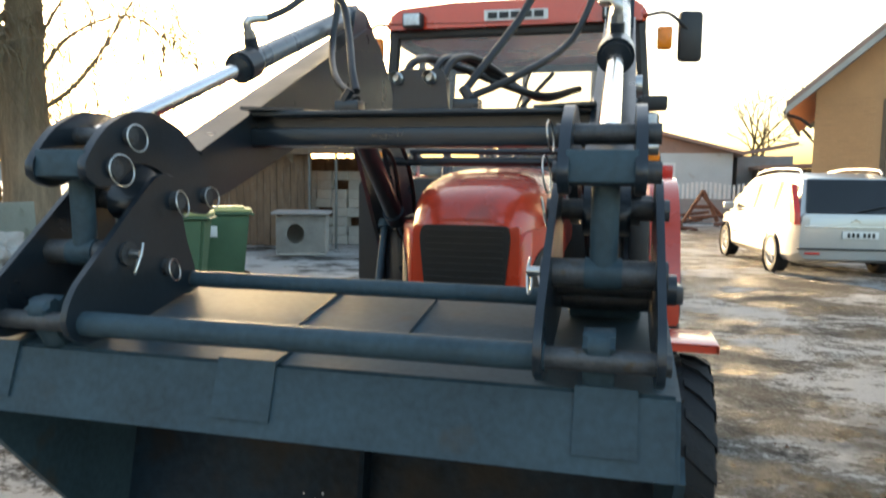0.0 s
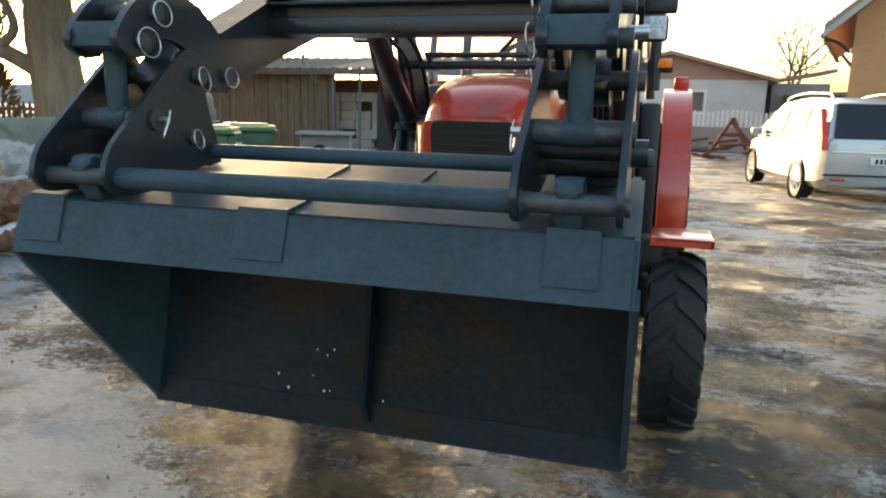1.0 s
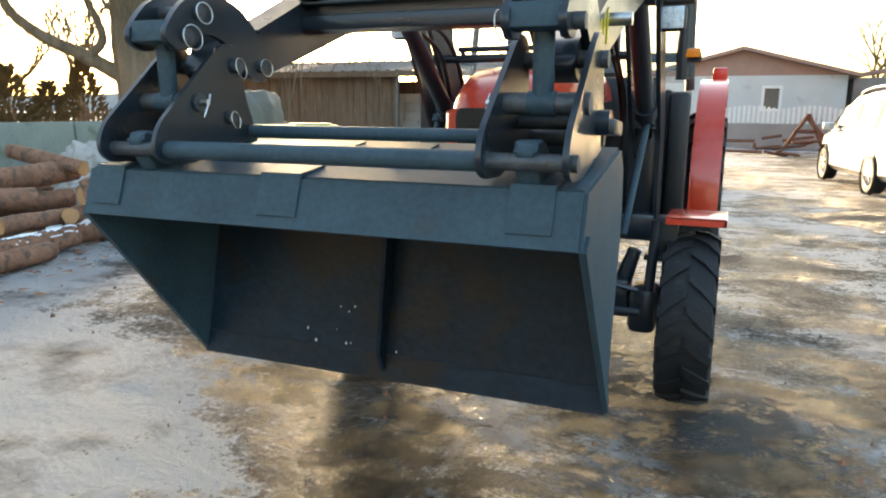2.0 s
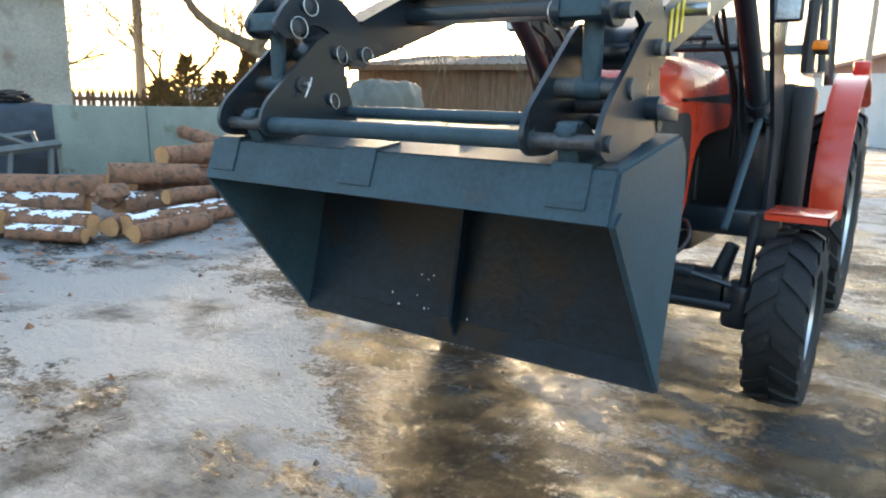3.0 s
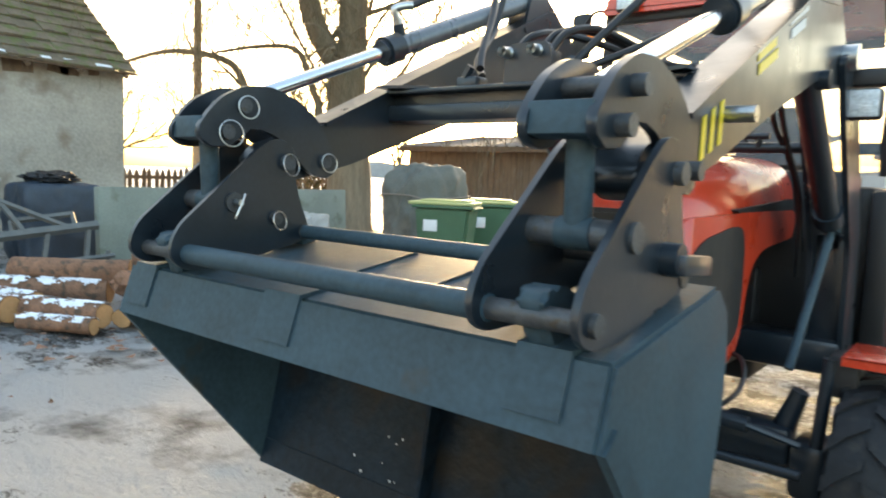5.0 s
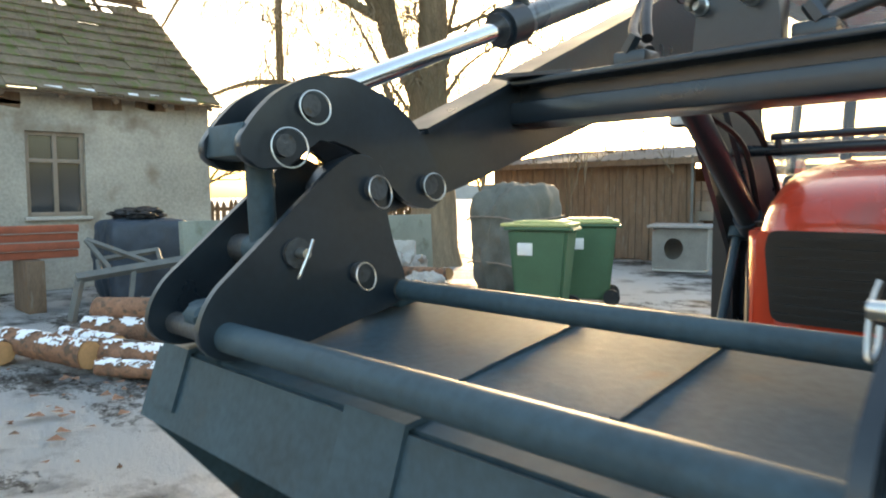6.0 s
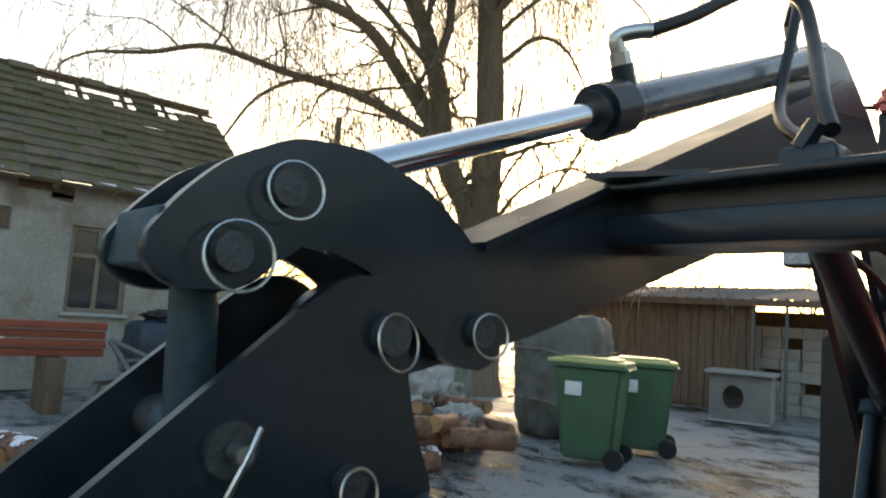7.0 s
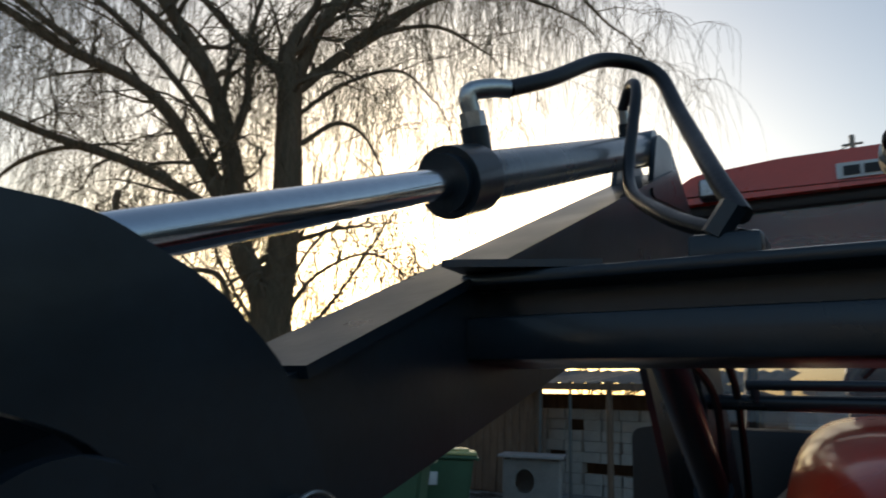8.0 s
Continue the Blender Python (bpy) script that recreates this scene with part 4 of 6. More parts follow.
def old_house():
    h = thing("old_house", (-13.2, 0.5, 0), "weathered plaster house with mossy broken tile roof", "house")
    X, Y0, Y1, E, XR, ZR = -10.75, -5.0, 4.95, 2.9, -13.6, 5.15
    wins = [(2.18, 2.98, 1.08, 2.31), (-1.2, -0.4, 1.08, 2.31)]
    bm = fresh()
    # front wall round its openings
    edges = sorted({Y0, Y1} | {w[0] for w in wins} | {w[1] for w in wins})
    for a, b in zip(edges, edges[1:]):
        hole = [w for w in wins if w[0] <= a and b <= w[1]]
        if hole:
            w = hole[0]
            box(bm, (X - 0.2, (a + b) / 2, w[2] / 2), (0.4, b - a, w[2]))
            box(bm, (X - 0.2, (a + b) / 2, (w[3] + E) / 2), (0.4, b - a, E - w[3]))
        else:
            box(bm, (X - 0.2, (a + b) / 2, E / 2), (0.4, b - a, E))
    bmesh.ops.remove_doubles(bm, verts=bm.verts, dist=0.001)
    part("wall", bm, PLASTER, h, "stained grey plaster wall", 0)
    for ya in (Y1 - 0.35, Y0):
        bm = fresh()
        sheet(bm, [(X - 0.4, 0), (X - 0.4, E), (XR, ZR - 0.12), (XR * 2 - X + 0.4, E), (XR * 2 - X + 0.4, 0)], ya, ya + 0.35, "y")
        part("gable_wall", bm, PLASTER, h, "", 0)
    bm = fresh()
    box(bm, (XR * 2 - X + 0.2, (Y0 + Y1) / 2, E / 2), (0.4, Y1 - Y0, E))
    part("rear_wall", bm, PLASTER, h, "", 0)
    bm = fresh()
    for i in range(7):
        q = random.Random(i)
        box(bm, (X + 0.004, q.uniform(1.2, 4.6), 2.72 + q.uniform(-0.06, 0.1)), (0.012, q.uniform(0.15, 0.5), q.uniform(0.08, 0.22)), rz=0, rx=q.uniform(-8, 8))
    box(bm, (X + 0.01, 1.2, 2.3), (0.05, 0.4, 0.3))
    tagged(part("bare_patch", bm, WOODO, h, "bare patches below the eaves"), kind="stuff")
    # rafters, laths and tiles with gaps near the ridge
    ux, uz = (XR - X - 0.3), (ZR - E + 0.1)
    ln = math.hypot(ux, uz)
    tilt = math.degrees(math.atan2(uz, -ux))
    bm = fresh()
    for i in range(14):
        y = Y0 + 0.1 + i * (Y1 - Y0 - 0.2) / 13
        rod(bm, (X + 0.3, y, E - 0.12), (XR, y, ZR - 0.06), 0.05, seg=4)
    rod(bm, (XR, Y0 - 0.1, ZR), (XR, Y1 + 0.1, ZR), 0.06, seg=6)
    for k in range(14):
        f = k / 13
        rod(bm, (X + 0.3 + ux * f, Y0 - 0.1, E - 0.06 + uz * f), (X + 0.3 + ux * f, Y1 + 0.1, E - 0.06 + uz * f), 0.025, seg=4)
    roof_ = part("roof", bm, WOODO, h, "mossy tile roof with gaps at the ridge")
    q = random.Random(11)
    tiles = bpy.data.meshes.new("tile")
    tb = fresh()
    box(tb, (0, 0, 0), (ln / 12.5 * 1.22, 0.39, 0.035))
    for v in tb.verts:
        v.co.z += 0.012 * math.cos(v.co.y * 16)
    tb.to_mesh(tiles)
    tb.free()
    tiles.materials.append(MOSS)
    rest = fresh()
    for k in range(13):
        f = (k + 0.5) / 13
        for j in range(26):
            y = Y0 - 0.05 + (j + 0.5) * (Y1 - Y0 + 0.1) / 26
            if (k >= 11 and q.random() < 0.78) or (k == 10 and q.random() < 0.35):
                continue
            p = Vector((X + 0.3 + ux * f, y, E - 0.02 + uz * f + q.uniform(-0.012, 0.02)))
            m = pose(*p, 0, tilt - 7 + q.uniform(-2.0, 2.5), q.uniform(-1.5, 1.5))
            if j >= 12 and k < 12:
                t = new("tile", tiles)
                t.parent = roof_
                t.matrix_parent_inverse = Matrix()
                t.matrix_basis = Matrix.Translation(-origin(roof_)) @ m
            else:
                local_box(rest, (0, 0, 0), (ln / 12.5 * 1.22, 0.40, 0.03), m)
    # plain far slope
    sheet(rest, [(XR, ZR), (XR * 2 - X - 0.3, E - 0.05), (XR * 2 - X - 0.3, E - 0.11), (XR, ZR - 0.06)], Y0 - 0.1, -0.5, "y")
    tagged(part("tile_rest", rest, MOSS, roof_, "", 0), kind="stuff")
    bm = fresh()
    for i in range(9):
        a = 0.4 + i * 0.52
        box(bm, (X + 0.28 - 0.03 * (i % 2), a + 0.1 * math.sin(i * 2.3), E + 0.012), (0.07 + 0.03 * (i % 2), 0.14 + 0.09 * (i % 3), 0.022), bevel=0.008, ry=tilt, rz=4 * math.sin(i))
    tagged(part("snow_rest", bm, SNOW, roof_, "snow left on the eaves"), kind="stuff")
    for a, b, c, d in wins:
        w = node("window", h)
        bm = fresh()
        for y in (a + 0.03, b - 0.03, (a + b) / 2):
            box(bm, (X - 0.1, y, (c + d) / 2), (0.08, 0.06, d - c), bevel=0.006)
        for z in (c + 0.03, d - 0.03, d - 0.42):
            box(bm, (X - 0.1, (a + b) / 2, z), (0.078, b - a - 0.01, 0.06), bevel=0.006)
        part("frame", bm, WOODF, w, "peeling wooden window frame")
        for y0, y1 in ((a, (a + b) / 2), ((a + b) / 2, b)):
            for z0, z1 in ((c, d - 0.42), (d - 0.42, d)):
                bm = fresh()
                box(bm, (X - 0.11, (y0 + y1) / 2, (z0 + z1) / 2), (0.006, y1 - y0 - 0.06, z1 - z0 - 0.06))
                part("pane", bm, WINGL, w)
        bm = fresh()
        box(bm, (X + 0.02, (a + b) / 2, c - 0.03), (0.14, b - a + 0.1, 0.05), bevel=0.006)
        part("sill", bm, PALEC, w)
        # dark sheet behind the panes in place of the room's shade
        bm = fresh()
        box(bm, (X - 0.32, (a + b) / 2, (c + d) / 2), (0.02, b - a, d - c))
        part("curtain", bm, BLUET, w, "dark sheet standing in for the unlit room")


old_house()

# ---- paling fence, pole, conifers behind the yard ----
fence = thing("paling_fence", (-13.2, 8.0, 0), "dark wooden paling fence", "fence")
bm = fresh()
for z in (0.5, 1.1):
    box(bm, (-13.2, 9.0, z), (0.05, 7.4, 0.08))
part("rail", bm, WOODO, fence)
pal = bpy.data.meshes.new("paling")
tb = fresh()
sheet(tb, [(-0.045, 0), (0.045, 0), (0.045, 1.22), (0, 1.32), (-0.045, 1.22)], 0, 0.02)
tb.to_mesh(pal)
tb.free()
pal.materials.append(WOODO)
q = random.Random(8)
for i in range(52):
    o = new("paling", pal)
    o.parent = fence
    o.matrix_basis = pose(0.03, -2.7 + i * 0.142, q.uniform(-0.05, 0.05), 0, q.uniform(-2, 2), 0)

pole = thing("utility_pole", (-13.9, 8.3, 0), "grey concrete utility pole", "pole")
bm = fresh()
rod(bm, (-13.9, 8.3, 0), (-13.9, 8.3, 5.9), 0.13, 0.08, 10)
part("shaft", bm, POLEW, pole)
bm = fresh()
rod(bm, (-13.9, 8.3, 5.3), (-14.1, 8.0, 5.42), 0.03)
rod(bm, (-14.1, 8.0, 5.40), (-14.1, 8.0, 5.55), 0.04)
part("insulator", bm, PALEC, pole)


def conifer(at, hgt, rad, seed):
    q = random.Random(seed)
    t = thing("conifer", at, "small brownish conifer beside the fence", "tree", "conifers by the fence")
    bm = fresh()
    rod(bm, at, (at[0], at[1], hgt * 0.8), 0.06, 0.02, 6)
    part("trunk", bm, WILLOW, t)
    bm = fresh()
    for i in range(520):
        f = q.random() ** 0.8
        a, r = q.uniform(0, 6.28), rad * (1 - f) ** 0.8 * q.uniform(0.35, 1.1)
        p = Vector((at[0] + r * math.cos(a), at[1] + r * math.sin(a), 0.25 + f * (hgt - 0.25)))
        d = Vector((math.cos(a), math.sin(a), q.uniform(0.3, 1.4))).normalized() * q.uniform(0.12, 0.3)
        sd = d.orthogonal().normalized() * 0.035
        bm.faces.new([bm.verts.new(v) for v in (p - sd, p + sd, p + d)])
    tagged(part("crown", bm, CONIF, t, "", 0), kind="stuff")


for i, (x, y, hh) in enumerate(((-12.2, 8.3, 2.0), (-12.0, 9.0, 1.7), (-11.7, 9.6, 2.2), (-12.4, 7.8, 1.5))):
    conifer((x, y, 0), hh, 0.75, i)


# ---- willow ----
def willow(at, seed=3):
    """Two stems from one foot; limbs given by their spread along the house side and their height."""
    q = random.Random(seed)
    t = thing("willow", at, "large bare weeping willow with hanging twigs", "tree")
    base, side, away = Vector(at), Vector((0.69, 0.72, 0)), Vector((-0.72, 0.69, 0))
    bm = fresh()
    tips = []

    def spray(p, d, length, r, depth):
        """A side branch that rises, arches over and hangs, with its own branches."""
        n = 7
        pts, rad = [p], [r]
        for k in range(n):
            d = (d + Vector((q.gauss(0, 0.22), q.gauss(0, 0.22), q.gauss(0, 0.16) - 0.05 * depth))).normalized()
            p = p + d * (length / n)
            pts.append(p)
            rad.append(max(r * (1 - 0.75 * (k + 1) / n), 0.006))
        sweep(bm, pts, rad, 6 if r > 0.05 else 4, False)
        tips.extend(pts[2:])
        if depth < 3:
            for j in range(3 if depth < 2 else 2):
                k = q.randint(2, n)
                spray(pts[k], (d + Vector((q.gauss(0, 0.6), q.gauss(0, 0.6), q.gauss(0.2, 0.4)))).normalized(), length * q.uniform(0.45, 0.7), rad[k] * 0.7, depth + 1)

    def limb(line, r0, r1, every=0.55, lean=0.0):
        ctrl = [base + side * a + away * (lean * i * 0.4 + q.gauss(0, 0.06)) + Vector((0, 0, z)) for i, (a, z) in enumerate(line)]
        pts = curve_pts(ctrl, 6)
        rad = [r0 + (r1 - r0) * k / (len(pts) - 1) for k in range(len(pts))]
        sweep(bm, pts, rad, 12, False)
        run = 0.0
        for k in range(1, len(pts)):
            run += (pts[k] - pts[k - 1]).length
            if run > every and pts[k].z > 2.9:
                run = 0.0
                d = (pts[k] - pts[k - 1]).normalized()
                d = (d * 0.5 + side * q.gauss(0, 0.55) + away * q.gauss(0, 0.8) + Vector((0, 0, q.uniform(0.1, 0.7)))).normalized()
                spray(pts[k], d, q.uniform(1.4, 2.8), min(rad[k] * 0.45, 0.07), 1)
        spray(pts[-1], (pts[-1] - pts[-3]).normalized(), 1.8, r1 * 0.9, 1)

    sweep(bm, [base + Vector(v) for v in ((0, 0, -0.1), (0, 0, 0.35), (0.02, 0.02, 1.2), (-0.05, -0.05, 2.4), (-0.05, -0.05, 3.3))], [0.62, 0.5, 0.44, 0.4, 0.36], 16, False)
    limb([(-0.05, 2.9), (0.0, 3.6), (0.02, 5.1), (-0.06, 6.6), (-0.12, 7.6)], 0.31, 0.24)
    limb([(-0.12, 7.4), (0.28, 8.7), (0.66, 9.6), (1.3, 11.2)], 0.17, 0.06)
    limb([(-0.1, 7.3), (-0.42, 7.9), (-1.0, 8.3), (-1.7, 8.9), (-2.6, 9.9)], 0.13, 0.05)
    limb([(-0.1, 2.8), (-0.3, 3.5), (-0.78, 4.4), (-1.1, 6.1), (-1.7, 7.7), (-2.5, 8.8), (-3.3, 10.2)], 0.27, 0.1)
    limb([(-0.8, 4.6), (-1.65, 5.85), (-2.65, 7.05), (-4.25, 7.75), (-5.6, 8.45), (-7.2, 9.0)], 0.16, 0.05, 0.5)
    limb([(-0.9, 4.7), (-2.5, 5.5), (-4.0, 5.88), (-5.5, 6.3), (-6.6, 6.05), (-7.6, 6.0)], 0.1, 0.035, 0.45, -0.3)
    limb([(-1.35, 4.9), (-2.5, 5.6), (-3.75, 5.95), (-4.75, 5.55), (-5.45, 4.75)], 0.07, 0.025, 0.5, 0.4)
    limb([(0.2, 6.4), (0.85, 6.9), (1.45, 6.65), (1.93, 5.7)], 0.06, 0.015, 0.6)
    limb([(0.0, 7.5), (0.78, 8.35), (1.75, 9.2), (2.55, 9.95), (4.2, 11.0)], 0.13, 0.05)
    limb([(0.6, 9.4), (2.4, 10.6), (4.2, 11.2), (5.8, 11.1), (7.0, 10.4)], 0.1, 0.03, 0.4, 0.3)
    limb([(0.9, 8.6), (2.2, 9.7), (3.8, 10.2), (5.2, 10.0)], 0.08, 0.03, 0.4, -0.3)
    limb([(-1.1, 6.2), (-0.9, 7.2), (-0.95, 8.4), (-0.7, 10.0)], 0.1, 0.04)
    limb([(0.0, 1.5), (-0.35, 1.85), (-0.95, 2.2), (-1.5, 2.45), (-2.0, 2.85), (-2.35, 3.4), (-3.4, 3.55), (-4.6, 3.2)], 0.17, 0.03)
    limb([(-0.85, 2.15), (-0.6, 2.5), (-0.75, 3.0), (-1.05, 3.7), (-1.7, 3.75), (-2.6, 3.6)], 0.09, 0.03)
    limb([(-1.7, 7.6), (-3.2, 8.9), (-4.9, 9.8), (-6.6, 10.2)], 0.09, 0.03, 0.45, -0.3)
    limb([(-4.0, 7.8), (-6.0, 8.9), (-8.3, 9.3), (-10.2, 8.8)], 0.07, 0.025, 0.35, -0.7)
    limb([(-2.6, 8.9), (-4.2, 10.0), (-6.2, 10.4), (-8.0, 10.0)], 0.07, 0.025, 0.4, -1.0)
    limb([(0.3, 7.9), (1.5, 8.9), (2.8, 9.4), (3.9, 8.9)], 0.07, 0.025, 0.35)
    limb([(0.0, 6.9), (0.9, 7.7), (2.0, 8.1), (2.8, 7.5)], 0.05, 0.02, 0.35, -0.2)
    limb([(0.1, 3.5), (0.6, 4.5), (1.1, 4.9), (1.6, 4.4)], 0.035, 0.015, 0.3, 0.3)
    limb([(0.1, 2.5), (0.8, 3.1), (1.5, 4.2), (2.1, 5.3)], 0.05, 0.015, 0.22)
    limb([(0.1, 3.0), (0.7, 3.9), (1.7, 4.4), (2.6, 3.9)], 0.045, 0.015, 0.22, 0.2)
    limb([(-0.1, 2.7), (-0.6, 3.2), (-1.3, 4.4), (-1.7, 5.2)], 0.045, 0.015, 0.25, -0.4)
    limb([(-1.0, 6.0), (-3.0, 7.6), (-5.2, 8.1), (-6.9, 7.4)], 0.07, 0.02, 0.3, -4.2)
    part("trunk", bm, WILLOW, t, "furrowed willow trunk and limbs", 60)
    # hanging twigs
    V, F = [], []
    q.shuffle(tips)
    off = Vector(at)
    for p in tips[:4900]:
        for j in range(2):
            n, ln = 6, q.uniform(0.6, 3.3)
            d = Vector((q.gauss(0, 0.6), q.gauss(0, 0.6), q.uniform(-0.2, 0.7))).normalized()
            x, w = Vector(p), 0.006
            i0 = len(V)
            for k in range(n + 1):
                w_ = w * (1 - 0.6 * k / n)
                for a in range(3):
                    V.append(tuple(x - off + Vector((math.cos(a * 2.1) * w_, math.sin(a * 2.1) * w_, 0))))
                d = (d * 0.62 + Vector((q.gauss(0, 0.1), q.gauss(0, 0.1), -0.5))).normalized()
                x = x + d * ln / n
                x.z = max(x.z, 2.2)
            for k in range(n):
                for a in range(3):
                    b, c = i0 + k * 3, i0 + (k + 1) * 3
                    F.append((b + a, b + (a + 1) % 3, c + (a + 1) % 3, c + a))
    me = bpy.data.meshes.new("crown")
    me.from_pydata(V, [], F)
    me.materials.append(TWIG)
    o = new("crown", me)
    o.parent = t
    tagged(o, "thin hanging willow twigs", kind="stuff")


willow((-9.4, 8.9, 0))


def bare_tree(at, hgt, seed, label="bare leafless tree in the distance"):
    q = random.Random(seed)
    t = thing("bare_tree", at, label, "tree", "bare trees")
    bm = fresh()

    def grow(p, d, ln, r, k):
        e = p + d * ln
        sweep(bm, [p, (p + e) / 2 + Vector((q.gauss(0, 0.04), q.gauss(0, 0.04), 0)) * ln, e], [r, r * 0.85, r * 0.65], 5 if r > 0.03 else 3, False)
        if k:
            for j in range(3):
                grow(e if j else p + d * ln * 0.7, (d + Vector((q.gauss(0, 0.5), q.gauss(0, 0.5), q.gauss(0.12, 0.25)))).normalized(), ln * q.uniform(0.6, 0.85), r * 0.62, k - 1)
    grow(Vector(at), Vector((0, 0, 1)), hgt * 0.28, hgt * 0.02, 5)
    tagged(part("crown", bm, TWIG, t, "", 0))


for i, (x, y, hh) in enumerate(((-6.5, 17.5, 4.5), (-8.4, 15.5, 4.0), (-17, 11, 5), (-18, 15, 6), (-20, 8.5, 6), (9.5, 33, 7), (11, 36, 8), (7.0, 38, 7), (-14.5, 16, 5))):
    bare_tree((x, y, 0), hh, 20 + i)


# ---- logs ----
def log(a, b, r, seed, label="barked pine log with pale cut ends on the pile", snow=False):
    q = random.Random(seed)
    a, b = Vector(a), Vector(b)
    t = thing("log", tuple((a + b) / 2), label, "log", "log pile")
    n, seg = 6, 18
    ph = [q.uniform(0, 6.28) for _ in range(4)]
    d = (b - a).normalized()
    u = d.orthogonal().normalized()
    w = d.cross(u)

    def rr(k, ang):
        return r * (1 + 0.05 * math.sin(3 * ang + ph[0] + k * 0.7) + 0.03 * math.sin(7 * ang + ph[1] + k) + 0.03 * math.sin(k * 1.7 + ph[2]))
    bm = fresh()
    rings = [[bm.verts.new(a.lerp(b, k / n) + (u * math.cos(g) + w * math.sin(g)) * rr(k, g)) for g in [2 * math.pi * i / seg for i in range(seg)]] for k in range(n + 1)]
    for p0, p1 in zip(rings, rings[1:]):
        for i in range(seg):
            bm.faces.new((p0[i], p0[(i + 1) % seg], p1[(i + 1) % seg], p1[i]))
    part("bark", bm, BARK, t, "", 50)
    for e, k, sg in ((a, 0, -1), (b, n, 1)):
        bm = fresh()
        bm.faces.new([bm.verts.new(e + d * sg * 0.004 + (u * math.cos(g) + w * math.sin(g)) * rr(k, g) * 0.95) for g in [2 * math.pi * i / seg for i in range(seg)]])
        bm.faces.new([bm.verts.new(e - d * sg * 0.01 + (u * math.cos(g) + w * math.sin(g)) * rr(k, g) * 0.98) for g in [2 * math.pi * i / seg for i in range(seg)]])
        part("cut_end", bm, CUT, t, "pale sawn end", 0)
    if snow:
        bm = fresh()
        up_ = Vector((0, 0, 1)) - d * d.z
        sd = d.cross(up_).normalized()
        nl, na = 90, 20
        grid = {}

        def at_(i, j):
            if (i, j) not in grid:
                g = radians(-60 + 120 * j / na)
                p = a.lerp(b, i / nl) + (up_ * math.cos(g) + sd * math.sin(g)) * (r * 1.06 + 0.006 + 0.008 * noise.noise(Vector((i * 0.2, j * 0.3, seed))))
                grid[i, j] = bm.verts.new(p)
            return grid[i, j]
        for i in range(nl):
            for j in range(na):
                if noise.noise(Vector((i * 0.09, j * 0.16, seed * 1.7))) + 0.6 * noise.noise(Vector((i * 0.33, j * 0.5, seed))) - 0.3 * (abs(j - 9.5) / 9.5) ** 2 > -0.05:
                    bm.faces.new((at_(i, j), at_(i + 1, j), at_(i + 1, j + 1), at_(i, j + 1)))
        if bm.verts:
            tagged(part("snow_rest", bm, SNOW, t, "old snow lying on top"), kind="stuff")


L = [((-4.50, 1.62, 0.13), (-5.42, 1.22, 0.13), 0.1, True), ((-5.15, 1.17, 0.14), (-6.2, 0.85, 0.15), 0.11, True), ((-4.42, 1.50, 0.07), (-5.0, 1.18, 0.07), 0.065, True),
     ((-4.36, 1.84, 0.11), (-4.42, 2.95, 0.13), 0.095, True), ((-4.46, 1.74, 0.1), (-4.62, 1.95, 0.1), 0.085, False), ((-4.10, 1.74, 0.09), (-4.22, 2.55, 0.09), 0.08, False),
     ((-6.35, 1.62, 0.30), (-5.45, 2.35, 0.32), 0.115, False), ((-5.22, 2.22, 0.47), (-4.85, 2.95, 0.44), 0.105, False), ((-4.63, 2.42, 0.28), (-4.66, 3.1, 0.28), 0.075, False),
     ((-5.22, 2.80, 0.60), (-5.30, 3.75, 0.62), 0.11, False), ((-5.85, 3.5, 0.82), (-5.0, 3.62, 0.66), 0.075, False), ((-5.05, 2.2, 0.16), (-4.95, 3.3, 0.16), 0.13, True),
     ((-5.5, 2.45, 0.15), (-5.45, 3.7, 0.15), 0.13, False), ((-5.28, 2.5, 0.36), (-5.2, 3.6, 0.36), 0.1, False), ((-4.7, 2.75, 0.12), (-4.6, 3.9, 0.12), 0.11, True),
     ((-5.35, 1.45, 0.12), (-6.1, 1.25, 0.12), 0.1, True), ((-6.3, 1.5, 0.13), (-5.6, 2.2, 0.13), 0.12, True), ((-4.85, 3.55, 0.3), (-4.8, 4.5, 0.28), 0.11, False), ((-5.1, 4.2, 0.13), (-5.5, 5.1, 0.15), 0.12, True), ((-5.9, 0.75, 0.1), (-6.9, 0.4, 0.1), 0.1, True)]
for i, (a, b, r, sn) in enumerate(L):
    log(a, b, r, 40 + i, "snow-dusted barked pine log on the muddy ground" if sn else "barked pine log with pale cut ends on the pile", sn)


for i in range(5):
    q = random.Random(500 + i)
    x, y, z = -4.5 - 0.12 * (i % 3), 3.0 + 0.26 * i, 0.30 + 0.15 * (i % 2)
    ang, ln = radians(110 + q.gauss(0, 25)), q.uniform(0.5, 0.8)
    log((x, y, z), (x + ln * math.cos(ang), y + ln * math.sin(ang), z - 0.05), q.uniform(0.07, 0.1), 90 + i, "short barked pine log thrown on the heap")


def split_stump(at, seed):
    q = random.Random(seed)
    bm = fresh()
    bmesh.ops.create_icosphere(bm, subdivisions=2, radius=1.0)
    for v in bm.verts:
        p = v.co.copy()
        f = 1 + 0.6 * noise.noise(p * 1.4 + Vector((seed, 0, 0))) + 0.15 * noise.noise(p * 4)
        v.co = Vector(at) + Vector((p.x * 0.15, p.y * 0.17, p.z * 0.13)) * f
    solo("split_stump", bm, BARK, "split stump with torn bark on the log pile", "log", "log pile", at=at, smooth=0)


split_stump((-5.0, 2.08, 0.30), 2)
split_stump((-4.6, 3.4, 0.5), 5)

